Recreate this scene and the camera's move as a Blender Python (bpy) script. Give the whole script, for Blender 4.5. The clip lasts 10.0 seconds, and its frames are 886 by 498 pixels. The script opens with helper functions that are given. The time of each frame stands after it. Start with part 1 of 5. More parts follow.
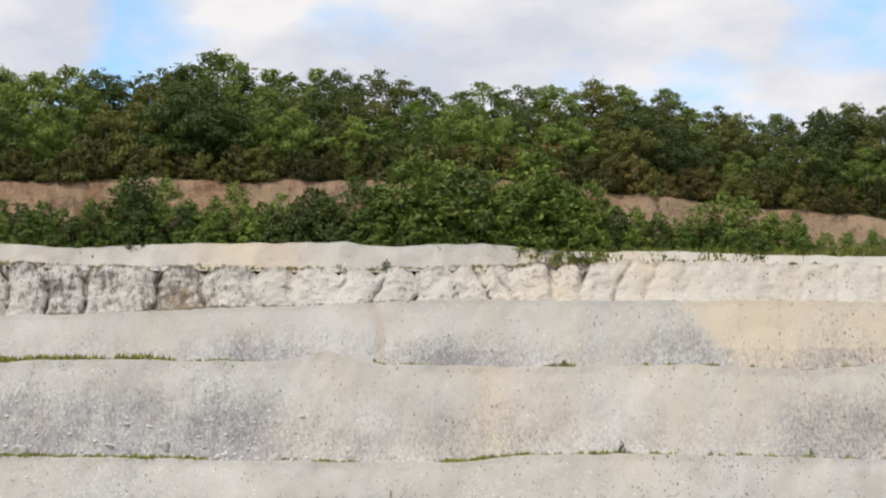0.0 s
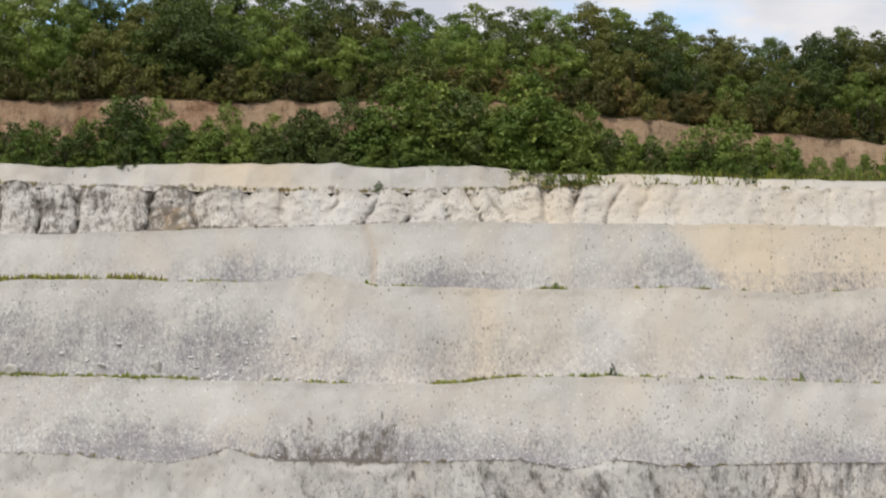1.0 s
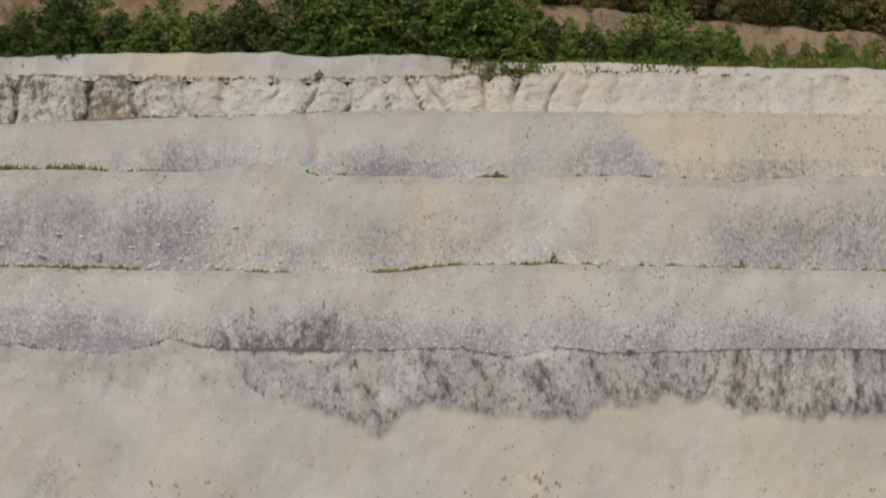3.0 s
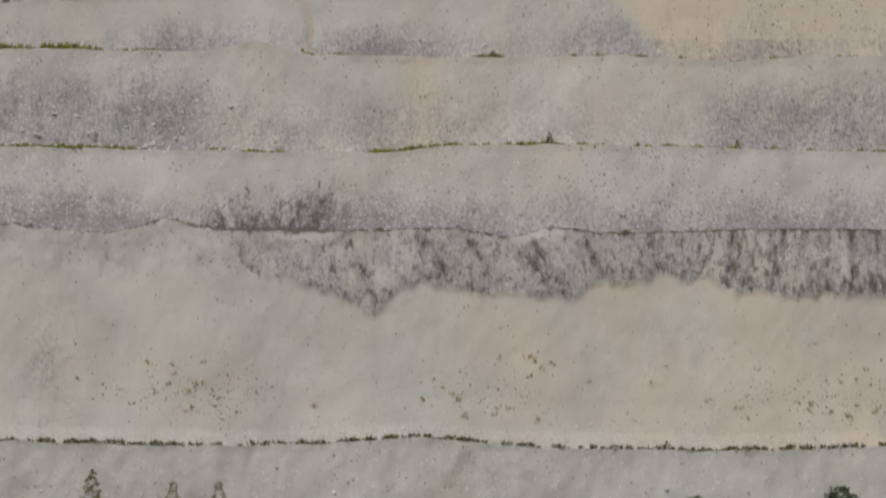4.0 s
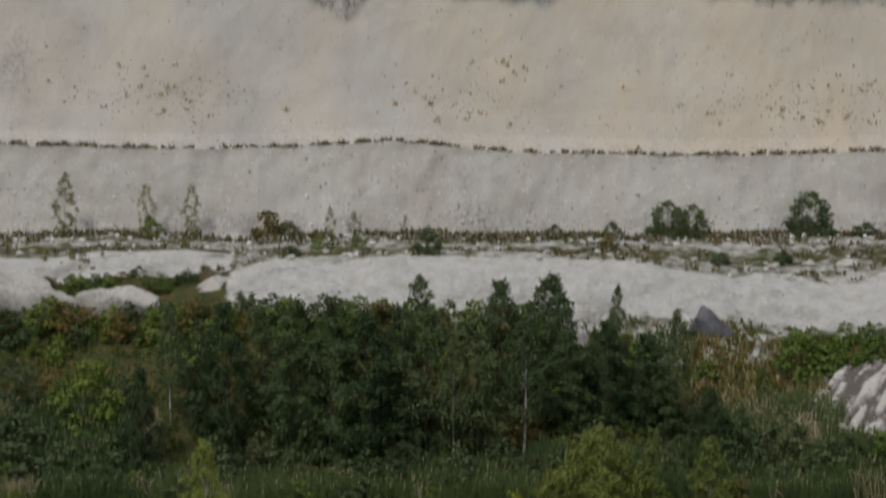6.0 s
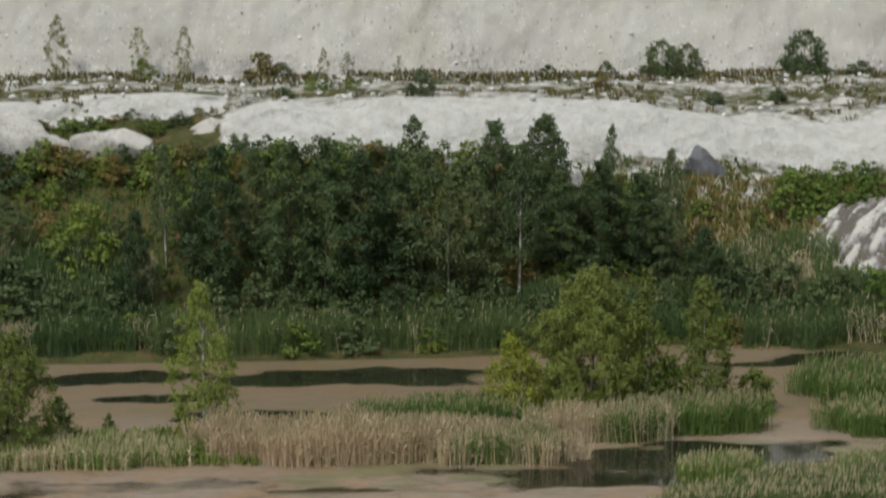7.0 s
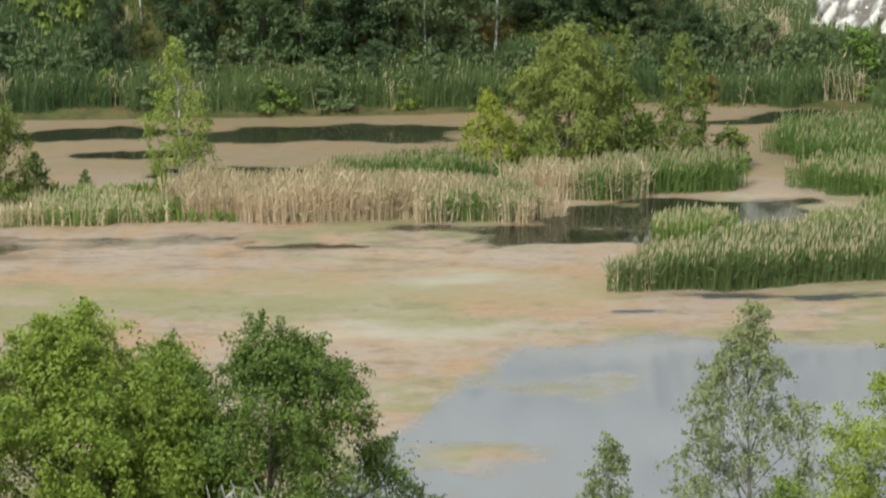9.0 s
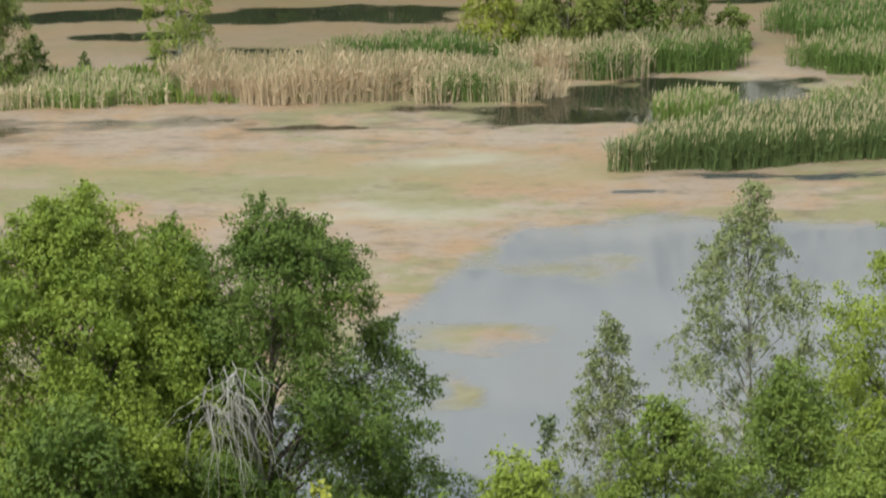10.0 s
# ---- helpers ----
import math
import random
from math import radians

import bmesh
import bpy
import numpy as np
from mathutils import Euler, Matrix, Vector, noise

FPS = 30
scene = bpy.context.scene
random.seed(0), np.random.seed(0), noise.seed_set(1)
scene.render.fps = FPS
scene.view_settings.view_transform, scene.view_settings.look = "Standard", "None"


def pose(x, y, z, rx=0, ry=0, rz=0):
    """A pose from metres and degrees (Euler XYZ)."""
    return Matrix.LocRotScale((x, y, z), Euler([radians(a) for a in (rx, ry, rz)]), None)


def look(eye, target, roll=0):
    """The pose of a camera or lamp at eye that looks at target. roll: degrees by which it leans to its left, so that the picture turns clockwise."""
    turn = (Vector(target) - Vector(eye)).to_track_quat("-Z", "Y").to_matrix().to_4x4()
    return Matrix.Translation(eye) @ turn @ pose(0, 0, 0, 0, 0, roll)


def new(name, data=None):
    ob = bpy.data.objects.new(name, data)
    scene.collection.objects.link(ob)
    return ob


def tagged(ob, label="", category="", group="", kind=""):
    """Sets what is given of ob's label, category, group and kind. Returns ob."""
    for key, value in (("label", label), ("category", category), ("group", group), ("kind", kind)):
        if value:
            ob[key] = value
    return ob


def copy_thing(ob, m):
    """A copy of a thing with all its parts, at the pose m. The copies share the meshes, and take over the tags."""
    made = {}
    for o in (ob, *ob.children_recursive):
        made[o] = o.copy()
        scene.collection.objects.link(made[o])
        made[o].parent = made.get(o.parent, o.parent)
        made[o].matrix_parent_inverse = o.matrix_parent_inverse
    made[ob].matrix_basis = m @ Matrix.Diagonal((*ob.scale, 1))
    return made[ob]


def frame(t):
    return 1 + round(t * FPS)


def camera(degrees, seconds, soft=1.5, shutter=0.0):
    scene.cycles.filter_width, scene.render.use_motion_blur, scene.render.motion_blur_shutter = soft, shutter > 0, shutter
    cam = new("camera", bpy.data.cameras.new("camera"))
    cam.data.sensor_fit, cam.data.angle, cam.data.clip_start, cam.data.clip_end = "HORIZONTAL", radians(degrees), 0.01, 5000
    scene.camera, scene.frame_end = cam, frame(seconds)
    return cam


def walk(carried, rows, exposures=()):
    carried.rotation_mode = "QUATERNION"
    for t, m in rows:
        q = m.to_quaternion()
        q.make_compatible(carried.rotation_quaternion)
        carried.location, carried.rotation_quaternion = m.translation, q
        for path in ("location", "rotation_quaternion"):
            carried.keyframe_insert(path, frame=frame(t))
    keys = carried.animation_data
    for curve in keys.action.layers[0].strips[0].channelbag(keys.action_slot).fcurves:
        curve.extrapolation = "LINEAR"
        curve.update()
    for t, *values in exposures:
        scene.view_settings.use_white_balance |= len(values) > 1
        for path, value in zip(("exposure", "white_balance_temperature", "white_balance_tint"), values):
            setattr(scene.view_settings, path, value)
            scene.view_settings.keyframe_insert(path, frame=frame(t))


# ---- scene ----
# The camera stands on the quarry's near bank and tilts down from the far cliff to the lake.
cam = camera(21.0, 10.0, soft=2.0, shutter=0.5)
EYE = (0.0, 0.0, 43.0)
ROWS = [
    (0.0, 0.000, 8.900, 0.000),
    (0.5, -0.051, 8.129, 0.218),
    (1.0, -0.193, 7.031, 0.328),
    (1.5, -0.516, 6.281, 0.355),
    (2.0, -0.876, 5.703, 0.338),
    (2.2, -1.421, 5.511, 0.247),
    (3.3, -1.604, 3.584, -0.088),
    (3.5, -1.630, 2.937, 0.102),
    (4.0, -1.721, 1.490, -0.002),
    (4.5, -1.822, -0.215, -0.049),
    (5.0, -2.060, -1.894, -0.046),
    (5.5, -2.282, -3.156, 0.041),
    (6.0, -2.397, -5.590, 0.248),
    (6.2, -2.378, -6.449, 0.097),
    (7.3, -2.563, -10.465, -0.088),
    (7.5, -2.619, -11.199, -0.050),
    (8.0, -2.899, -12.940, 0.053),
    (8.5, -3.164, -13.804, 0.196),
    (9.0, -3.128, -15.222, 0.196),
    (9.5, -3.153, -16.579, -0.062),
    (10.0, -3.115, -18.074, -0.050),
]
EXPOSURES = [(0.0, -0.07, 6500, 10), (1.0, -0.15, 6500, 10), (2.0, -0.34, 6500, 10), (3.5, -0.74, 6500, 10), (4.5, -0.9, 6500, 10), (5.5, -0.9, 6500, 10), (6.2, -0.9, 6500, 9),
             (7.3, -0.06, 6500, 3), (8.0, 0.4, 6500, 1), (9.0, 0.55, 6500, 0), (10.0, 0.52, 6500, 0)]
walk(cam, [(t, pose(*EYE, 90 + pitch, 0, yaw) @ pose(0, 0, 0, 0, 0, roll)) for t, yaw, pitch, roll in ROWS], EXPOSURES)

# ---- light ----
SUN_FROM = Vector((-0.45, -0.55, 0.95)).normalized()
sun = new("sun", bpy.data.lights.new("sun", "SUN"))
sun.data.energy, sun.data.angle, sun.data.color = 2.6, radians(6), (1.0, 0.95, 0.87)
sun.matrix_world = look(SUN_FROM * 400, (0, 0, 0))
world = bpy.data.worlds.new("sky")
scene.world = world
world.use_nodes = True
wn, wl = world.node_tree.nodes, world.node_tree.links
wn.clear()
w_out, w_bg, w_sky = wn.new("ShaderNodeOutputWorld"), wn.new("ShaderNodeBackground"), wn.new("ShaderNodeTexSky")
w_sky.sky_type, w_sky.sun_disc = "NISHITA", False
w_sky.sun_elevation, w_sky.sun_rotation = math.asin(SUN_FROM.z), math.atan2(SUN_FROM.x, SUN_FROM.y)
w_bg.inputs["Strength"].default_value = 0.1
w_co, w_map, w_cloud, w_ramp, w_mix = (wn.new("ShaderNode" + k) for k in ("TexCoord", "Mapping", "TexNoise", "ValToRGB", "MixRGB"))
w_map.inputs["Scale"].default_value = (1.0, 1.0, 2.2)
w_map.inputs["Location"].default_value = (0.35, 0.2, 0.1)
w_cloud.inputs["Scale"].default_value, w_cloud.inputs["Detail"].default_value, w_cloud.inputs["Roughness"].default_value = 9.0, 6.0, 0.55
w_ramp.color_ramp.elements[0].position, w_ramp.color_ramp.elements[1].position = 0.26, 0.48
w_shade, w_tone = wn.new("ShaderNodeTexNoise"), wn.new("ShaderNodeMixRGB")
w_shade.inputs["Scale"].default_value, w_shade.inputs["Detail"].default_value = 13.0, 6.0
w_tone.inputs["Color1"].default_value, w_tone.inputs["Color2"].default_value = (6.8, 7.1, 8.0, 1), (9.6, 9.35, 9.4, 1)
wl.new(w_co.outputs["Generated"], w_map.inputs["Vector"])
wl.new(w_map.outputs["Vector"], w_cloud.inputs["Vector"])
wl.new(w_map.outputs["Vector"], w_shade.inputs["Vector"])
w_lump = wn.new("ShaderNodeMapRange")
w_lump.inputs["From Min"].default_value, w_lump.inputs["From Max"].default_value = 0.38, 0.62
wl.new(w_shade.outputs["Fac"], w_lump.inputs["Value"])
wl.new(w_lump.outputs["Result"], w_tone.inputs["Fac"])
gaps = w_cloud.outputs["Fac"]
for gap, cut, deep in (((-0.139, 0.960, 0.244), 0.9992, 0.30), ((0.176, 0.950, 0.262), 0.9998, 0.16), ((-0.186, 0.953, 0.250), 0.9998, -0.55)):
    # a gap of blue in the clouds round this way, or a cloud where negative
    dot, rng_map, less = wn.new("ShaderNodeVectorMath"), wn.new("ShaderNodeMapRange"), wn.new("ShaderNodeMath")
    dot.operation, less.operation = "DOT_PRODUCT", "SUBTRACT"
    dot.inputs[1].default_value = Vector(gap).normalized()
    rng_map.inputs["From Min"].default_value, rng_map.inputs["From Max"].default_value, rng_map.inputs["To Max"].default_value = cut - 0.0012, 1.0, deep
    wl.new(w_co.outputs["Generated"], dot.inputs[0])
    wl.new(dot.outputs["Value"], rng_map.inputs["Value"])
    wl.new(gaps, less.inputs[0])
    wl.new(rng_map.outputs["Result"], less.inputs[1])
    gaps = less.outputs[0]
wl.new(gaps, w_ramp.inputs["Fac"])
wl.new(w_ramp.outputs["Color"], w_mix.inputs["Fac"])
w_blue = wn.new("ShaderNodeMixRGB")
w_blue.blend_type = "MULTIPLY"
w_blue.inputs["Fac"].default_value, w_blue.inputs["Color2"].default_value = 1.0, (2.0, 2.3, 2.4, 1)
wl.new(w_sky.outputs["Color"], w_blue.inputs["Color1"])
wl.new(w_blue.outputs["Color"], w_mix.inputs["Color1"])
wl.new(w_tone.outputs["Color"], w_mix.inputs["Color2"])
wl.new(w_mix.outputs["Color"], w_bg.inputs["Color"])
wl.new(w_bg.outputs["Background"], w_out.inputs["Surface"])


# ---- materials ----
class Mat:
    """A node material in world metres, with short ways to noise, mixing and sums."""

    def __init__(self, name, rough=0.8, spec=0.3):
        self.m = bpy.data.materials.new(name)
        self.m.use_nodes = True
        self.n, self.l = self.m.node_tree.nodes, self.m.node_tree.links
        self.p = self.n["Principled BSDF"]
        self.p.inputs["Roughness"].default_value = rough
        self.p.inputs["Specular IOR Level"].default_value = spec
        self.pos = self.n.new("ShaderNodeNewGeometry").outputs["Position"]

    def put(self, socket, value):
        if isinstance(value, bpy.types.NodeSocket):
            self.l.new(value, socket)
        elif isinstance(value, tuple) and len(value) == 3:
            socket.default_value = (*value, 1)
        else:
            socket.default_value = value

    def noise(self, scale, detail=4.0, rough=0.55, stretch=(1, 1, 1), shift=0.0):
        mp, nz = self.n.new("ShaderNodeMapping"), self.n.new("ShaderNodeTexNoise")
        mp.inputs["Scale"].default_value, mp.inputs["Location"].default_value = stretch, (shift, shift, shift)
        self.l.new(self.pos, mp.inputs["Vector"])
        self.l.new(mp.outputs["Vector"], nz.inputs["Vector"])
        nz.inputs["Scale"].default_value, nz.inputs["Detail"].default_value, nz.inputs["Roughness"].default_value = scale, detail, rough
        return nz.outputs["Fac"]

    def dots(self, scale, share, lo, hi, stretch=(1, 1, 1), shift=0.0):
        """Scattered small dots, in so large a share of the cells."""
        mp, vo, sep = self.n.new("ShaderNodeMapping"), self.n.new("ShaderNodeTexVoronoi"), self.n.new("ShaderNodeSeparateColor")
        mp.inputs["Scale"].default_value, mp.inputs["Location"].default_value = stretch, (shift, shift, shift)
        bent = self.n.new("ShaderNodeMixRGB")
        bent.blend_type, bent.inputs["Fac"].default_value = "ADD", 1.0
        nz = self.n.new("ShaderNodeTexNoise")
        nz.inputs["Scale"].default_value, nz.inputs["Detail"].default_value = scale * 1.6, 2.0
        squeeze = self.n.new("ShaderNodeVectorMath")
        squeeze.operation = "SCALE"
        squeeze.inputs["Scale"].default_value = 0.55 / scale
        self.l.new(self.pos, mp.inputs["Vector"])
        self.l.new(mp.outputs["Vector"], nz.inputs["Vector"])
        self.l.new(nz.outputs["Color"], squeeze.inputs[0])
        self.l.new(mp.outputs["Vector"], bent.inputs["Color1"])
        self.l.new(squeeze.outputs["Vector"], bent.inputs["Color2"])
        self.l.new(bent.outputs["Color"], vo.inputs["Vector"])
        vo.inputs["Scale"].default_value = scale
        self.l.new(vo.outputs["Color"], sep.inputs["Color"])
        hit = self.step(self.calc("SUBTRACT", share, sep.outputs["Red"]), 0.0, 0.05)
        size = self.calc("MULTIPLY", vo.outputs["Distance"], self.calc("ADD", sep.outputs["Green"], 0.55))
        return self.calc("MULTIPLY", hit, self.calc("SUBTRACT", 1.0, self.step(size, lo, hi)))

    def calc(self, op, a, b=0.0):
        nd = self.n.new("ShaderNodeMath")
        nd.operation = op
        self.put(nd.inputs[0], a)
        self.put(nd.inputs[1], b)
        return nd.outputs[0]

    def step(self, value, lo, hi, to=1.0):
        nd = self.n.new("ShaderNodeMapRange")
        self.put(nd.inputs["Value"], value)
        nd.inputs["From Min"].default_value, nd.inputs["From Max"].default_value = lo, hi
        nd.inputs["To Max"].default_value = to
        return nd.outputs["Result"]

    def mix(self, fac, a, b):
        nd = self.n.new("ShaderNodeMixRGB")
        self.put(nd.inputs["Fac"], fac)
        self.put(nd.inputs["Color1"], a)
        self.put(nd.inputs["Color2"], b)
        return nd.outputs["Color"]

    def attr(self, name):
        nd = self.n.new("ShaderNodeAttribute")
        nd.attribute_name = name
        return nd.outputs["Fac"]

    def bump(self, height, strength=0.5, metres=0.1):
        nd = self.n.new("ShaderNodeBump")
        nd.inputs["Strength"].default_value, nd.inputs["Distance"].default_value = strength, metres
        self.l.new(height, nd.inputs["Height"])
        self.l.new(nd.outputs["Normal"], self.p.inputs["Normal"])

    def color(self, value):
        self.put(self.p.inputs["Base Color"], value)
        return self.m


def chalk_mat(name):
    """Quarried chalk: pale, creamy in places, greyed by weather in soft drifts, with dark specks and white chips."""
    m = Mat(name, 0.95, 0.1)
    blotch, grain = m.noise(0.16, 4), m.noise(2.6, 6, 0.65, (1, 1, 0.55))
    streak = m.noise(0.75, 5, 0.6, (1, 1, 0.18))
    drift = m.noise(0.3, 4, 0.55, (1, 1, 0.7), 41.0)
    c = m.mix(m.step(blotch, 0.35, 0.65), (0.515, 0.487, 0.446), (0.59, 0.571, 0.533))
    c = m.mix(m.step(streak, 0.56, 0.78, 0.4), c, (0.68, 0.67, 0.65))
    c = m.mix(m.step(m.noise(3.4, 5, 0.75, (1, 1, 0.75), 61.0), 0.52, 0.72, 0.25), c, (0.37, 0.345, 0.315))
    warm = m.calc("ADD", m.attr("warm"), m.calc("MULTIPLY", m.calc("SUBTRACT", m.noise(0.14, 4, 0.5, (1, 1, 0.45), 7.0), 0.5), 1.1))
    c = m.mix(m.step(warm, 0.15, 1.0, 0.9), c, (0.67, 0.565, 0.425))
    # grey drifts of weathered grit, softly edged
    soil = m.calc("ADD", m.attr("stain"), m.calc("MULTIPLY", m.calc("MULTIPLY", m.calc("SUBTRACT", grain, 0.5), m.step(m.attr("stain"), -0.1, 0.5)), 3.0))
    soil = m.calc("ADD", soil, m.calc("MULTIPLY", m.calc("SUBTRACT", streak, 0.5), 0.8))
    soil = m.calc("ADD", soil, m.calc("MULTIPLY", m.calc("SUBTRACT", drift, 0.5), 0.6))
    c = m.mix(m.step(soil, 0.08, 1.15, 0.9), c, (0.25, 0.236, 0.245))
    # lichen and soil in ragged dark mottles, plus painted foot shadow and crest lines
    dark = m.calc("ADD", m.attr("dark"), m.calc("MULTIPLY", m.calc("SUBTRACT", m.noise(1.35, 7, 0.68, (1.0, 1.0, 0.5), 3.0), 0.5), 3.8))
    c = m.mix(m.step(dark, 0.28, 0.9, 0.85), c, (0.115, 0.098, 0.08))
    share = m.calc("MULTIPLY", m.calc("MULTIPLY", m.attr("speck"), 1.5), m.step(m.noise(0.35, 4, 0.6, (1, 1, 0.8), 17.0), 0.36, 0.66))
    c = m.mix(m.calc("MULTIPLY", m.dots(1.9, share, 0.06, 0.23, (1, 1, 0.6), 5.0), 0.85), c, (0.13, 0.115, 0.085))
    c = m.mix(m.calc("MULTIPLY", m.dots(3.2, m.calc("MULTIPLY", share, 1.3), 0.1, 0.3, (1, 1, 0.6), 9.0), 0.75), c, (0.17, 0.15, 0.12))
    chip = m.calc("MULTIPLY", m.attr("grit"), m.step(m.noise(0.4, 4, 0.6, (1, 1, 1), 27.0), 0.36, 0.62))
    c = m.mix(m.calc("MULTIPLY", m.dots(3.2, m.calc("MULTIPLY", chip, 0.9), 0.1, 0.32, (1, 1, 1.2), 15.0), 0.8), c, (0.80, 0.795, 0.785))
    c = m.mix(m.calc("MULTIPLY", m.dots(2.0, m.calc("MULTIPLY", chip, 0.35), 0.08, 0.22, (1, 1, 1.2), 25.0), 0.8), c, (0.82, 0.815, 0.805))
    rust = m.step(m.calc("ADD", m.attr("rust"), m.calc("SUBTRACT", m.noise(1.0, 5, 0.6, (1, 1, 0.6)), 0.5)), 0.35, 1.0, 0.75)
    c = m.mix(rust, c, (0.46, 0.31, 0.16))
    m.bump(m.calc("ADD", grain, m.calc("MULTIPLY", blotch, 0.5)), 0.5, 0.22)
    return m.color(c)


def leaf_mat(name, a, b, dry=None):
    """Foliage between two greens, from plant to plant and leaf to leaf."""
    m = Mat(name, 0.55, 0.25)
    info = m.n.new("ShaderNodeObjectInfo").outputs["Random"]
    isl = m.n.new("ShaderNodeNewGeometry").outputs["Random Per Island"]
    f = m.calc("ADD", m.calc("MULTIPLY", info, 0.5), m.calc("ADD", m.calc("MULTIPLY", isl, 0.2), m.calc("MULTIPLY", m.noise(0.7, 3), 0.5)))
    c = m.mix(m.step(f, 0.28, 0.8), a, b)
    if dry:
        c = m.mix(m.step(m.calc("ADD", isl, m.calc("SUBTRACT", m.noise(0.45, 2), 0.5)), 0.75, 0.95, 0.8), c, dry)
    m.color(c)
    tr, mx = m.n.new("ShaderNodeBsdfTranslucent"), m.n.new("ShaderNodeMixShader")
    m.l.new(c, tr.inputs["Color"])
    mx.inputs["Fac"].default_value = 0.2
    m.l.new(m.p.outputs["BSDF"], mx.inputs[1])
    m.l.new(tr.outputs["BSDF"], mx.inputs[2])
    m.l.new(mx.outputs["Shader"], m.n["Material Output"].inputs["Surface"])
    return m.m


def bark_mat(name, a, b, scale=3.0):
    m = Mat(name, 0.85, 0.2)
    f = m.noise(scale, 5, 0.6, (1, 1, 0.4))
    m.bump(f, 0.6, 0.03)
    return m.color(m.mix(m.step(f, 0.42, 0.62), a, b))


CHALK = chalk_mat("chalk")
LEAF_DARK = leaf_mat("oak_leaves", (0.055, 0.088, 0.024), (0.130, 0.170, 0.044))
LEAF_DEEP = leaf_mat("alder_leaves", (0.034, 0.063, 0.026), (0.09, 0.132, 0.051))
LEAF_AIRY = leaf_mat("near_birch_leaves", (0.13, 0.16, 0.06), (0.25, 0.28, 0.12))
LEAF_OLIVE = leaf_mat("olive_leaves", (0.1, 0.12, 0.03), (0.2, 0.2, 0.052))
LEAF_FRESH = leaf_mat("fresh_leaves", (0.135, 0.215, 0.038), (0.27, 0.34, 0.075))
LEAF_MID = leaf_mat("maple_leaves", (0.095, 0.16, 0.03), (0.21, 0.27, 0.06))
LEAF_LIGHT = leaf_mat("young_leaves", (0.1, 0.165, 0.03), (0.225, 0.28, 0.055))
LEAF_DRY = leaf_mat("dry_bush_leaves", (0.115, 0.110, 0.030), (0.22, 0.175, 0.055), (0.30, 0.19, 0.085))
LEAF_BIRCH = leaf_mat("birch_leaves", (0.108, 0.148, 0.032), (0.205, 0.24, 0.058))
LEAF_ELM = leaf_mat("elm_leaves", (0.062, 0.108, 0.021), (0.188, 0.248, 0.047))
LEAF_SPRING = leaf_mat("elm_shoot_leaves", (0.088, 0.15, 0.02), (0.25, 0.308, 0.048))
LEAF_SPIT = leaf_mat("spit_birch_leaves", (0.17, 0.23, 0.042), (0.30, 0.35, 0.075))
LEAF_RUST = leaf_mat("rusty_bush_leaves", (0.048, 0.060, 0.018), (0.120, 0.118, 0.036), (0.19, 0.115, 0.045))
LEAF_YELLOW = leaf_mat("yellowing_leaves", (0.24, 0.28, 0.04), (0.36, 0.37, 0.06))
LEAF_WILLOW = leaf_mat("willow_leaves", (0.056, 0.09, 0.037), (0.13, 0.168, 0.069))
REED_GREEN = leaf_mat("reed_green", (0.095, 0.165, 0.042), (0.21, 0.285, 0.078))
REED_TAN = leaf_mat("reed_straw", (0.54, 0.425, 0.285), (0.73, 0.605, 0.43))
REED_DARK = leaf_mat("reed_dark_green", (0.066, 0.115, 0.042), (0.14, 0.19, 0.068))
PLUME = leaf_mat("reed_plume", (0.3, 0.265, 0.155), (0.46, 0.4, 0.25))
GRASS = leaf_mat("ledge_grass", (0.13, 0.15, 0.035), (0.24, 0.23, 0.07), (0.25, 0.18, 0.09))
BARK = bark_mat("bark", (0.06, 0.05, 0.04), (0.14, 0.12, 0.10))
BIRCH_BARK = bark_mat("birch_bark", (0.12, 0.11, 0.10), (0.62, 0.60, 0.57))
DEAD = bark_mat("dead_twigs", (0.26, 0.24, 0.22), (0.44, 0.42, 0.40))


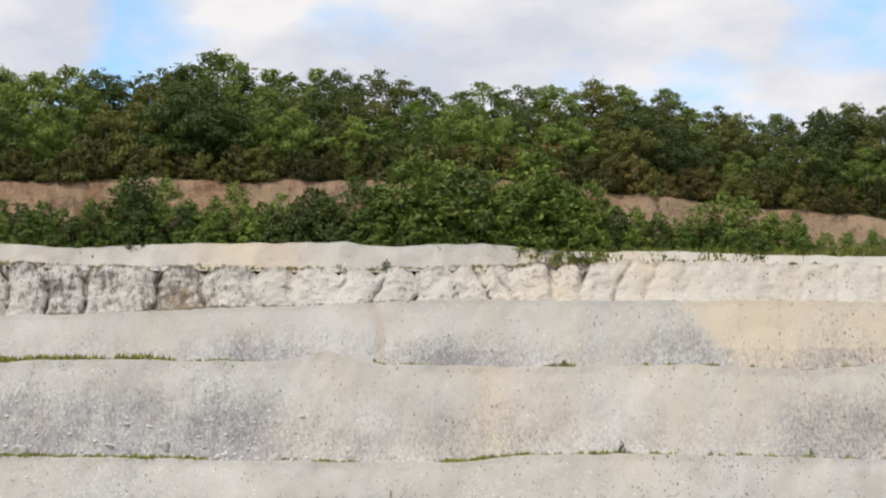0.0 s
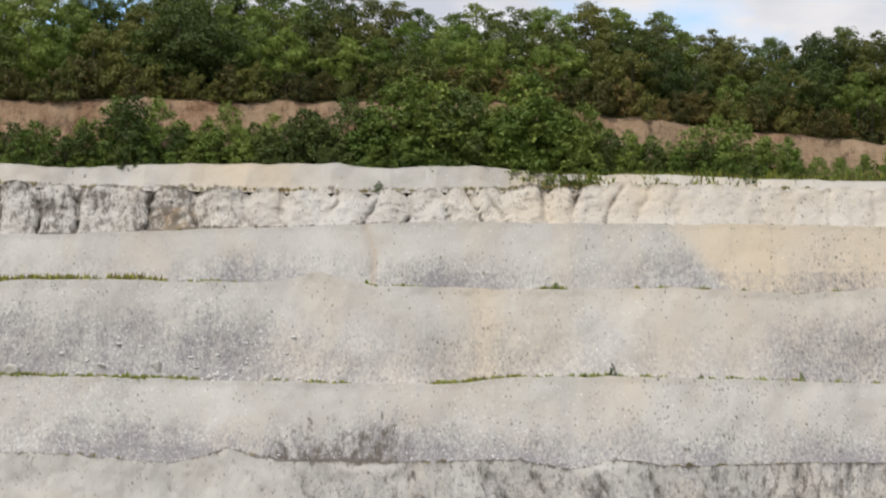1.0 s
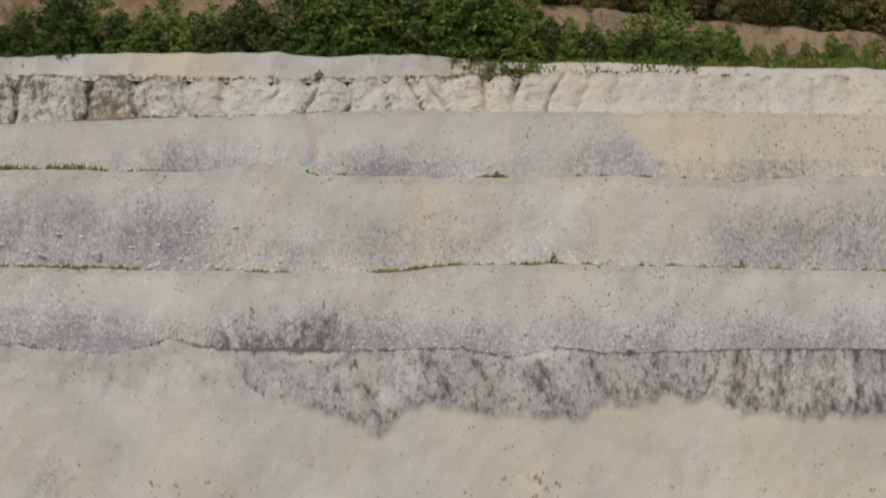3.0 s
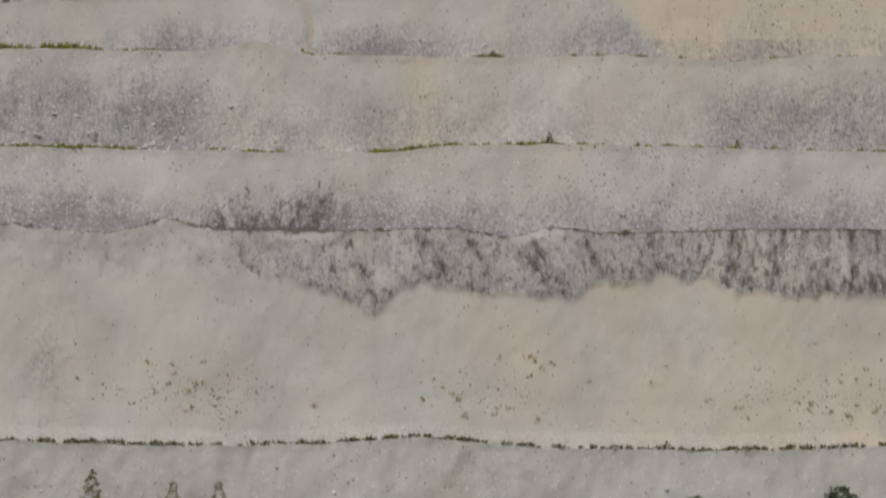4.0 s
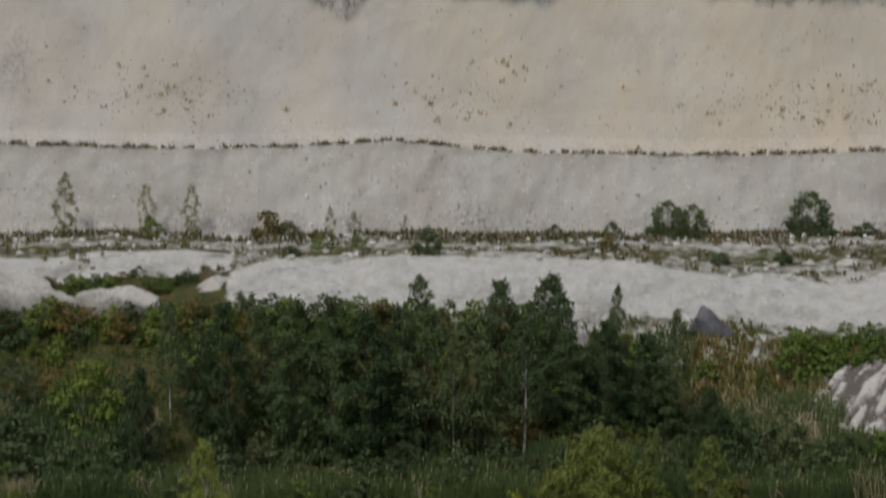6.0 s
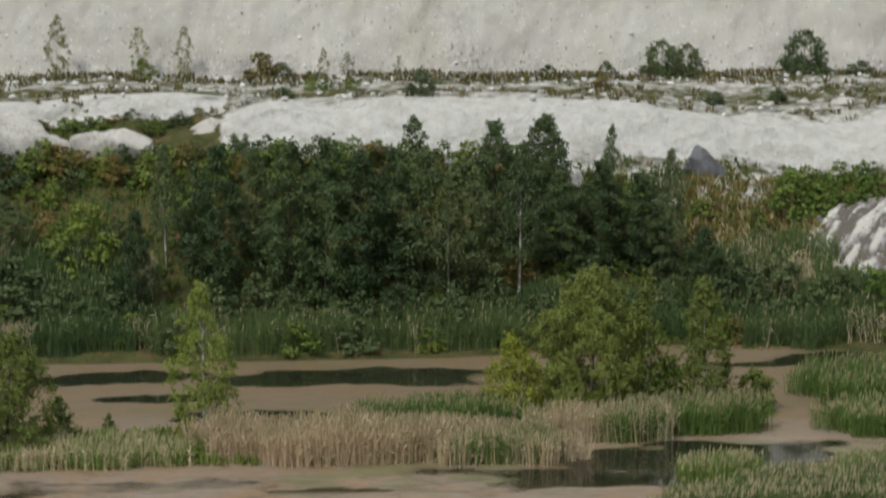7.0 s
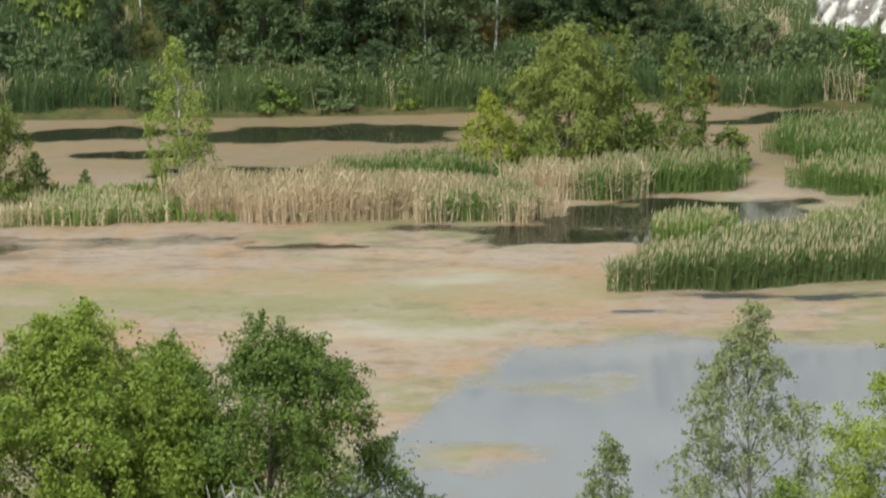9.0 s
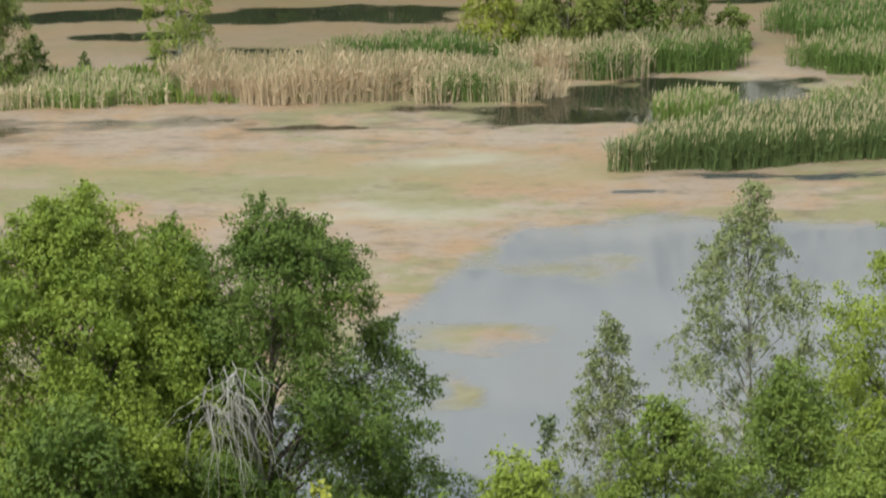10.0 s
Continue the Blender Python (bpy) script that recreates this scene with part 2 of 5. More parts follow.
def ground_mat():
    """Grass and weeds, broken by bare chalk and brown earth."""
    m = Mat("ground", 0.95, 0.1)
    g = m.mix(m.step(m.noise(0.35, 5), 0.35, 0.65), (0.058, 0.070, 0.026), (0.115, 0.115, 0.045))
    g = m.mix(m.step(m.noise(0.6, 5, 0.6, (1, 1, 1), 5.0), 0.5, 0.68, 0.8), g, (0.17, 0.115, 0.06))
    e = m.mix(m.step(m.noise(0.5, 5, 0.6, (1, 1, 0.6)), 0.35, 0.65), (0.20, 0.115, 0.07), (0.40, 0.265, 0.17))
    e = m.mix(m.step(m.noise(0.11, 3, 0.5, (1, 1, 0.3), 12.0), 0.45, 0.6, 0.6), e, (0.40, 0.30, 0.20))
    e = m.mix(m.step(m.noise(0.8, 5, 0.65, (1, 1, 0.16), 2.0), 0.52, 0.68, 0.85), e, (0.105, 0.07, 0.048))
    e = m.mix(m.step(m.noise(1.3, 4, 0.6, (1, 1, 0.3), 22.0), 0.6, 0.7, 0.6), e, (0.46, 0.31, 0.21))
    k = m.mix(m.step(m.noise(0.8, 6), 0.35, 0.65), (0.56, 0.545, 0.515), (0.68, 0.668, 0.645))
    k = m.mix(m.step(m.noise(1.6, 6, 0.7, (1, 1, 0.5), 4.0), 0.56, 0.72, 0.4), k, (0.33, 0.31, 0.295))
    n1 = m.calc("MULTIPLY", m.calc("SUBTRACT", m.noise(0.55, 6, 0.65, (1, 1, 1), 8.0), 0.5), 1.6)
    c = m.mix(m.step(m.calc("ADD", m.attr("earth"), m.calc("MULTIPLY", n1, 0.4)), 0.4, 0.6), g, e)
    c = m.mix(m.step(m.calc("ADD", m.attr("chalk"), n1), 0.3, 0.7), c, k)
    m.bump(m.noise(1.8, 6, 0.65), 1.0, 0.5)
    return m.color(c)


def lake_mat():
    """Still water, milky near the near shore, with drifting mats of brown and green algae; some reflections are painted
    in.
    """
    m = Mat("lake_water", 0.06, 0.5)
    n1 = m.noise(0.17, 7, 0.62, (0.85, 1.0, 1))
    n2 = m.noise(0.42, 7, 0.65, (0.75, 1.0, 1), 3.0)
    n3 = m.noise(0.09, 4, 0.5, (0.5, 1.2, 1), 11.0)
    scum = m.calc("ADD", m.attr("algae"), m.calc("MULTIPLY", m.calc("SUBTRACT", n2, 0.5), 1.5))
    scum = m.step(scum, 0.25, 0.75)
    # pinkish and pale patches partly paint mirrored clouds into the algae's colour
    a = m.mix(m.step(n1, 0.44, 0.56), (0.268, 0.175, 0.104), (0.258, 0.198, 0.153))
    a = m.mix(m.step(m.calc("ADD", n3, m.calc("MULTIPLY", m.calc("SUBTRACT", n2, 0.5), 0.7)), 0.50, 0.58, 0.85), a, (0.175, 0.165, 0.075))
    a = m.mix(m.step(m.noise(0.2, 7, 0.62, (0.6, 1.0, 1), 31.0), 0.5, 0.72, 0.6), a, (0.29, 0.255, 0.205))
    a = m.mix(m.step(m.noise(0.6, 7, 0.72, (0.55, 1.0, 1), 21.0), 0.53, 0.68, 0.7), a, (0.11, 0.085, 0.055))
    a = m.mix(m.step(m.noise(2.2, 6, 0.75, (0.6, 1.0, 1), 51.0), 0.5, 0.74, 0.75), a, (0.135, 0.098, 0.062))
    tuft = m.calc("MULTIPLY", m.calc("SUBTRACT", m.noise(0.3, 6, 0.65, (0.6, 1, 1), 71.0), 0.5), 1.6)
    a = m.mix(m.step(m.calc("ADD", m.attr("green"), tuft), 0.35, 1.1, 0.65), a, (0.19, 0.175, 0.078))
    a = m.mix(m.step(m.calc("ADD", m.attr("pale"), tuft), 0.3, 1.0, 0.7), a, (0.31, 0.295, 0.235))
    # dark wisps: murk, and the spit's reflection painted into the algae colour
    wisp = m.step(m.noise(0.5, 6, 0.7, (0.28, 1.3, 1), 81.0), 0.52, 0.66, 0.85)
    a = m.mix(m.calc("MULTIPLY", wisp, m.attr("murk_and_reflection")), a, (0.085, 0.07, 0.05))
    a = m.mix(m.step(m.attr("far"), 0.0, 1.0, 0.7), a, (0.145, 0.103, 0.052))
    # far water coloured nearly black, partly for the dark reeds it mirrors
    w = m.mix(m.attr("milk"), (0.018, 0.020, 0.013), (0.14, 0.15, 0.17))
    m.put(m.p.inputs["Roughness"], m.calc("ADD", m.calc("MULTIPLY", scum, 0.6), 0.05))
    m.bump(m.calc("ADD", m.calc("MULTIPLY", n2, scum), m.calc("MULTIPLY", m.noise(1.2, 3), 0.04)), 0.25, 0.1)
    return m.color(m.mix(scum, w, a))


GROUND, LAKE = ground_mat(), lake_mat()


# ---- the lie of the land ----
SHORE = ((-200, 205), (-60, 203), (-22, 201.5), (10, 202.5), (24, 206), (36, 208), (48, 201), (70, 196), (200, 190))


def lerp(x, table):
    return np.interp(x, [a for a, _ in table], [b for _, b in table])


def wave(x, y, s=1.0):
    """Cheap smooth unevenness between about -1 and 1."""
    x, y = x / s, y / s
    return (np.sin(x * 1.7 + 1.3 * np.sin(y * 0.9)) + np.sin(y * 2.1 + 1.1 * np.sin(x * 1.3 + 2)) + np.sin((x + y) * 1.1 + 4)) / 3


def ground_z(x, y):
    """Height of the one ground sheet: near bank, lake bed, far bank, terrace, hill."""
    x, y = np.asarray(x, float), np.asarray(y, float)
    shore = lerp(x, SHORE)
    near = np.interp(y, [-3000, -30, 1.5, 74, 80, 92], [60, 43, 41.3, 0.9, -0.4, -1.2])
    bed = np.full_like(near, -1.2)
    rel = y - shore
    top = 18.7 - 2.6 / (1 + np.exp(-np.clip(x - 34, -90, 90) / 4)) * np.clip((250 - y) / 12, 0, 1)
    toe = 13.6 - 1.5 / (1 + np.exp(-np.clip(x - 20, -90, 90) / 5))
    rise = np.where(rel < 2, np.interp(rel, [-8, -1, 2], [-1.2, -0.1, 0.7]),
                    0.7 + (toe - 0.7) * np.clip(rel - 2, 0, None) / np.clip(231 - shore - 2, 1, None))
    bank = np.interp(y, [231, 233.5, 236, 238.5, 241], [0, 0.45, 0.8, 0.97, 1.0])
    left = 1 / (1 + np.exp(np.clip((x + 11) / 1.5, -50, 50)))
    bank = bank * (1 - left) + left * np.interp(y, [231, 233.5, 236, 240, 241.5, 243.5], [0, 0.3, 0.45, 0.52, 0.9, 1.0])
    far = np.where(y < 231, rise, toe + (top - toe) * bank)
    far = far + np.clip((rel - 3) / 8, 0, 1) * np.clip((264 - y) / 6, 0, 1) * (0.5 * wave(x, y, 7) + 0.25 * wave(x, y, 2.3))
    hid = np.interp(y, [264, 266, 303.2, 304.5, 306.5, 312, 313, 316, 340, 400, 3000], [18.5, 18.5, 86, 88.4, 89.6, 93.2, 95.0, 101.5, 113, 120, 150])
    drop = np.clip((y - 308) / 8, 0, 1) * np.interp(x, [-90, 10, 40, 70, 120], [0.0, 0, 3.6, 6.0, 8.0])
    z = np.where(y < 100, near, np.where(y < 195, bed, np.where(y < 264, np.where(rel < -8, bed, far), hid - drop)))
    mound = 1.35 * np.exp(-((y - 170.5) / 6.0) ** 4) * np.exp(-((x + 8) / 25) ** 8)
    mound = np.maximum(mound, 1.35 * np.exp(-((y - 178) / 4.6) ** 4) * np.exp(-((x - 19) / 15) ** 6))
    mound = mound + 1.35 * np.exp(-((x - 46) / 12) ** 4) * np.exp(-((y - 161) / 5.0) ** 4)
    mound = mound + 1.35 * np.exp(-((x - 46) / 8) ** 4) * np.exp(-((y - 186) / 7.0) ** 4)
    return z + np.where((y > 95) & (y < 198), np.clip(mound, 0, 1.35), 0)


# ---- shaping helpers ----
def hash01(i, j, seed):
    n = (np.asarray(i, np.int64) * 374761393 + np.asarray(j, np.int64) * 668265263 + seed * 1274126177) & 0xFFFFFFFF
    n = ((n ^ (n >> 13)) * 1274126177) & 0xFFFFFFFF
    return ((n ^ (n >> 16)) & 0xFFFF) / 65535.0


def vnoise(x, y, seed=0):
    """Value noise from 0 to 1."""
    xi, yi = np.floor(x), np.floor(y)
    u, v = x - xi, y - yi
    u, v = u * u * (3 - 2 * u), v * v * (3 - 2 * v)
    a, b = hash01(xi, yi, seed), hash01(xi + 1, yi, seed)
    c, d = hash01(xi, yi + 1, seed), hash01(xi + 1, yi + 1, seed)
    return (a * (1 - u) + b * u) * (1 - v) + (c * (1 - u) + d * u) * v


def fbm(x, y, size, octaves=4, seed=0):
    """Broken noise about 0, within about -1 to 1, its largest forms about size metres."""
    total, amp, norm = 0.0, 1.0, 0.0
    for k in range(octaves):
        total = total + amp * (vnoise(x / size * 2**k + 17.3 * k, y / size * 2**k + 5.1 * k, seed + k) - 0.5)
        norm += amp
        amp *= 0.55
    return total / norm * 2


def sheet(name, v, f, mats, parent=None, label="", smooth=False, attrs=None, index=None):
    """One mesh object from arrays of corners and of faces that all have as many corners."""
    v, f = np.asarray(v, np.float32), np.asarray(f, np.int32)
    me = bpy.data.meshes.new(name)
    k = f.shape[1]
    me.vertices.add(len(v))
    me.vertices.foreach_set("co", v.ravel())
    me.loops.add(f.size)
    me.loops.foreach_set("vertex_index", f.ravel())
    me.polygons.add(len(f))
    me.polygons.foreach_set("loop_start", np.arange(0, f.size, k, dtype=np.int32))
    for mt in mats if isinstance(mats, (list, tuple)) else [mats]:
        me.materials.append(mt)
    if index is not None:
        me.polygons.foreach_set("material_index", np.asarray(index, np.int32))
    if smooth:
        me.polygons.foreach_set("use_smooth", np.ones(len(f), bool))
    for key, val in (attrs or {}).items():
        at = me.attributes.new(key, "FLOAT", "POINT")
        at.data.foreach_set("value", np.asarray(val, np.float32).ravel())
    me.update(calc_edges=True)
    me.validate()
    ob = new(name, me)
    ob.parent = parent
    if label:
        tagged(ob, label)
    return ob


def grid_faces(rows, cols):
    i = np.arange(rows - 1)[:, None] * cols + np.arange(cols - 1)[None, :]
    i = i.ravel()
    return np.stack([i, i + 1, i + cols + 1, i + cols], 1)


def tube(points, radii, sides=6):
    """A tapered round limb along a line of points."""
    pts, rad = np.asarray(points, float), np.asarray(radii, float)
    way = np.gradient(pts, axis=0)
    way /= np.linalg.norm(way, axis=1, keepdims=True) + 1e-9
    ref = np.where(np.abs(way[:, 2:3]) > 0.9, [[1.0, 0, 0]], [[0, 0, 1.0]])
    s = np.cross(way, ref)
    s /= np.linalg.norm(s, axis=1, keepdims=True) + 1e-9
    t = np.cross(way, s)
    a = np.arange(sides) * 2 * np.pi / sides
    v = pts[:, None] + rad[:, None, None] * (np.cos(a)[None, :, None] * s[:, None] + np.sin(a)[None, :, None] * t[:, None])
    n = len(pts)
    i, j = np.meshgrid(np.arange(n - 1), np.arange(sides), indexing="ij")
    f = np.stack([i * sides + j, i * sides + (j + 1) % sides, (i + 1) * sides + (j + 1) % sides, (i + 1) * sides + j], -1).reshape(-1, 4)
    return v.reshape(-1, 3), f


def join(pieces):
    vs, fs, at = [], [], 0
    for v, f in pieces:
        vs.append(v)
        fs.append(f + at)
        at += len(v)
    return np.concatenate(vs), np.concatenate(fs)


def unit(a):
    return a / (np.linalg.norm(a, axis=-1, keepdims=True) + 1e-9)


def blades(rng, at, facing, length, width):
    """Pointed leaves at the places given, facing roughly along the given ways."""
    n = len(at)
    nrm = unit(facing + 0.62 * rng.normal(size=(n, 3)))
    a = unit(np.cross(nrm, rng.normal(size=(n, 3))))
    b = np.cross(nrm, a)
    ln = (length * rng.uniform(0.7, 1.35, n))[:, None] / 2
    wd = (width * rng.uniform(0.7, 1.3, n))[:, None] / 2
    v = np.stack([at - a * ln - b * wd, at + a * ln, at - a * ln * 0.7 + b * wd], 1).reshape(-1, 3)
    return v, np.arange(3 * n).reshape(-1, 3)


ROUND = ((0, 0.35), (0.25, 0.85), (0.5, 1.0), (0.75, 0.8), (1, 0.25))
OVAL = ((0, 0.5), (0.2, 0.9), (0.45, 1.0), (0.75, 0.65), (1, 0.12))
SPIRE = ((0, 0.7), (0.15, 1.0), (0.45, 0.75), (0.8, 0.35), (1, 0.06))
DOME = ((0, 0.8), (0.25, 1.0), (0.6, 0.85), (0.85, 0.5), (1, 0.15))


def plant(name, label, category, h, rad, seed, shape, lobes, lobe, leaf, cover, bark, leaves, trunk=0.12, base=0.15, droop=0.0, group="", limbs=14, flat=0.75, spray=0.45):
    """A tree or bush: tapered trunk with limbs, and a crown of many small leaves set in uneven lobes at the limbs' ends."""
    rng = np.random.default_rng(seed)
    root = new(name)
    tagged(root, label, category, group)
    t = np.linspace(0, 1, 9)
    bend = rng.normal(size=2) * 0.03 * h
    line = np.stack([bend[0] * t**2 + 0.012 * h * np.sin(5 * t + seed) * t, bend[1] * t**2 + 0.012 * h * np.cos(4 * t + seed) * t, t * h * 0.93 - 0.25], 1)
    pieces = [tube(line, trunk * (1 - t * 0.93), 7)]
    s = (np.arange(lobes) + rng.uniform(0, 1, lobes)) / lobes
    az = np.arange(lobes) * 2.39996 + rng.uniform(-0.6, 0.6, lobes)
    size = lobe * rng.uniform(0.6, 1.35, lobes) * (1 - 0.35 * s)
    reach = np.clip(rad * lerp(s, shape) * np.sqrt(rng.uniform(0.3, 1.12, lobes)) - size * 0.6, 0, None)
    z = h * (base + (1 - base) * s) - size * flat * 0.9
    axis = np.stack([np.interp(z, line[:, 2], line[:, i]) for i in range(2)], 1)
    hub = np.stack([axis[:, 0] + np.cos(az) * reach, axis[:, 1] + np.sin(az) * reach, np.maximum(z, size * 0.4)], 1)
    for k in range(0, lobes, max(1, lobes // limbs)):
        low = max(0.04 * h, hub[k, 2] - 0.55 * reach[k] - 0.05 * h)
        start = np.array([np.interp(low, line[:, 2], line[:, i]) for i in range(3)])
        mid = (start + hub[k]) / 2 + (0, 0, 0.12 * reach[k])
        u = np.linspace(0, 1, 5)[:, None]
        arc = start * (1 - u) ** 2 + 2 * mid * u * (1 - u) + hub[k] * u**2
        pieces.append(tube(arc, trunk * 0.4 * (1 - 0.6 * low / h) * (1 - u[:, 0] * 0.85), 5))
        for q in range(2 if limbs > 8 else 0):
            end = hub[k] + rng.normal(size=3) * size[k] * 0.4
            pieces.append(tube(np.stack([arc[3], (arc[3] + end) / 2 + rng.normal(size=3) * 0.1 * size[k], end]), (trunk * 0.12, trunk * 0.08, trunk * 0.03), 4))
    sheet("trunk", *join(pieces), bark, root, "", True)
    n = np.maximum(4, (cover * 12.6 * size**2 / (0.33 * leaf**2)).astype(int))
    idx = np.repeat(np.arange(lobes), n)
    m = len(idx)
    out = hub[idx] * (1, 1, 0) - np.concatenate([axis, np.zeros((lobes, 1))], 1)[idx]
    way = unit(rng.normal(size=(m, 3)) + 0.35 * unit(out) + (0, 0, 0.3))
    knob = 1 + 0.35 * np.sin(way[:, 0] * 5 + idx * 1.7) * np.sin(way[:, 1] * 6 + idx) * np.cos(way[:, 2] * 5 + idx * 0.6)
    far = rng.uniform(0.15, 1.0, m) ** 0.35 * knob + (rng.uniform(size=m) < 0.06) * rng.uniform(0, 0.5, m)
    at = hub[idx] + way * (far * size[idx])[:, None] * (1, 1, flat)
    if droop:
        at[:, 2] -= droop * rng.exponential(0.5, m) * size[idx]
    at[:, 2] = np.maximum(at[:, 2], 0.04)
    # leafy shoots that break the outline
    shoots = 5
    shoot = unit(rng.normal(size=(lobes, shoots, 3)) + 0.9 * unit(hub * (1, 1, 0) - np.concatenate([axis, np.zeros((lobes, 1))], 1))[:, None] + (0, 0, 0.55))
    on = rng.uniform(size=m) < spray
    u, pick = rng.uniform(0.25, 1.0, m), rng.integers(0, shoots, m)
    run = shoot[idx, pick] * (u * size[idx] * rng.uniform(1.15, 1.75, (lobes, shoots))[idx, pick])[:, None]
    run[:, 2] -= (0.25 + droop) * u**2 * size[idx]
    way = np.where(on[:, None], unit(shoot[idx, pick] * 0.4 + rng.normal(size=(m, 3)) + (0, 0, 0.5)), way)
    at = np.where(on[:, None], hub[idx] + run + rng.normal(size=(m, 3)) * 0.13 * size[idx][:, None] * (1.2 - 0.6 * u)[:, None], at)
    at[:, 2] = np.maximum(at[:, 2], 0.04)
    v, f = blades(rng, at, way + (0, 0, 0.35), leaf, leaf * 0.7)
    sheet("crown", v, f, leaves, root)
    return root


def stand(ob, x, y, scale=1.0, turn=0.0, z=None, wide=1.0):
    ob.matrix_basis = placed(x, y, scale, turn, z, wide)
    return ob


def placed(x, y, scale=1.0, turn=0.0, z=None, wide=1.0):
    z = float(ground_z(x, y)) - 0.05 if z is None else z
    return pose(x, y, z, 0, 0, turn) @ Matrix.Diagonal((scale * wide, scale * wide, scale, 1))


# ---- ground: one sheet from behind the camera to the horizon ----
def lines(*spans):
    return np.unique(np.concatenate([np.arange(a, b, s) for a, b, s in spans]).round(3))


gx = lines((-3000, -200, 400), (-200, -75, 10), (-75, 85, 0.8), (85, 200, 10), (200, 3001, 400))
gy = lines((-3000, -60, 300), (-60, 95, 3), (95, 198, 2.0), (198, 266, 0.5), (266, 302, 4), (302, 318, 0.5), (318, 345, 2), (345, 420, 15), (420, 3001, 300))
GX, GY = np.meshgrid(gx, gy)
GZ = ground_z(GX, GY)
face_bank = ((GY > 229.5) & (GY < 242) & (np.abs(GX) < 90)).astype(float)
GZ = GZ + face_bank * (0.4 * fbm(GX, GY * 2, 6, 5, 3) + 0.9 * np.round(1.5 * fbm(GX, GY * 3, 5, 3, 13)) / 1.5 * (GY < 237.5)) + ((GY > 311) & (GY < 320)) * 0.8 * fbm(GX, GY, 4, 4, 9)
ledge = GZ * 0.85 + 0.6 * fbm(GX, GY * 0, 9, 3, 23)
GYd = GY + face_bank * (1.2 * fbm(GX, GZ * 1.5, 4, 5, 21) + 0.4 * (ledge - np.floor(ledge))) + ((GY > 312) & (GY < 317)) * 1.2 * fbm(GX, GZ, 5, 4, 31)
slope_chalk = np.clip(1 - np.abs(GY - 235.5) / 6.0, 0, 1) ** 0.5 * (GY > 230)
terrace = ((GY > 238) & (GY < 268)) * (0.56 - 0.32 * np.exp(-((GY - 259) / 4) ** 2) - 0.25 * np.exp(-((GY - 247) / 2.5) ** 2))
chalk_attr = np.maximum(slope_chalk * 1.1, terrace)
west = GX < -11.5
chalk_attr = np.where(west & (GY > 229) & (GY < 244), np.where((GY > 239.8) & (GY < 243.5), 1.0, 0.05), chalk_attr)
chalk_attr = np.where((GX > 26) & (GX < 43) & (GY > 225.5) & (GY < 231), 0.5, chalk_attr)
earth_attr = ((GY > 311.5) & (GY < 317.5)) * 1.0 + ((GY < 96) & (GY > -40)) * 0.35 + 0.35 * ((GY > 229) & (GY < 260))
ground = sheet("ground", np.stack([GX, GYd, GZ], -1).reshape(-1, 3), grid_faces(*GX.shape), GROUND, None, "", True,
               {"chalk": chalk_attr, "earth": earth_attr})
tagged(ground, "grassy quarry ground with bare chalk banks and brown earth", "ground", "", "structure")

# ---- lake ----
lx, ly = lines((-160, -50, 6), (-50, 75, 0.7), (75, 161, 6)), lines((76, 214, 0.7))
LX, LY = np.meshgrid(lx, ly)


def bell(x, c, w):
    return np.exp(-((x - c) / w) ** 2)


def pool(cx, cy, rx, ry, soft=0.5):
    """1 inside an oval of open water, 0 outside, with an uneven edge."""
    d = np.hypot((LX - cx + 4 * fbm(LX, LY * 2, 7, 4, 41)) / rx, (LY - cy + 1.2 * fbm(LX, LY * 2, 6, 4, 43)) / ry) + 0.5 * fbm(LX, LY * 2.2, 4, 4, 45)
    return np.clip((1 - d) / soft + 0.5, 0, 1)


near_water = np.clip((134.5 - LY + 7 * fbm(LX, LY * 1.6, 11, 5, 47) - np.clip((12 - LX) * 1.9, 0, 60)) / 6 + 0.5, 0, 1)
near_water = near_water * (1 - 0.7 * pool(8.5, 116.5, 4.0, 2.4, 1.2)) * (1 - 0.6 * pool(5.8, 109.5, 1.6, 3, 1.2)) * (1 - 0.5 * pool(14, 128, 6, 2.4, 1.4))
# the faint pools near y 160 stand in for the spit's dark reflections
dark_water = np.maximum.reduce([pool(1, 194.5, 11.5, 3.3), pool(-18, 195.5, 8, 2.4), pool(27, 166.5, 11, 5.0), pool(18, 161.0, 8, 2.6), pool(-15, 187.6, 6, 1.3), pool(36, 198, 4, 1.0), pool(-4, 181.0, 8, 2.0),
                                pool(46, 201.0, 9, 2.6), pool(-15, 160.6, 9, 1.6) * 0.5, pool(13, 162.8, 9, 1.3) * 0.65, pool(-1, 159.2, 5, 0.5) * 0.9, pool(20.3, 142.4, 1.6, 0.6) * 0.8,
                                pool(30, 145.0, 6.5, 0.9) * 0.8, pool(-20, 159, 5, 1.0) * 0.55, pool(-23, 149, 2.2, 0.8) * 0.7])
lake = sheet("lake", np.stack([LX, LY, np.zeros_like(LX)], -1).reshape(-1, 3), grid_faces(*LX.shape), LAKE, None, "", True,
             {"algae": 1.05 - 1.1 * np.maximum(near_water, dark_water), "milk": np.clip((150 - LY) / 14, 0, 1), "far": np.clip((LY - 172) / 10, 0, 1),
              "green": np.maximum.reduce([pool(3, 148, 15, 5, 1.4), pool(-16, 148, 10, 3.5, 1.4), pool(19, 147, 7, 2.2, 1.4)]), "murk_and_reflection": bell(LY, 157.5, 5.5) + 0.6 * bell(LY, 140, 3) * np.clip((LX - 12) / 8, 0, 1), "pale": np.maximum(pool(4, 138.5, 7, 2, 1.4), pool(10, 150.5, 5, 1.5, 1.4))})
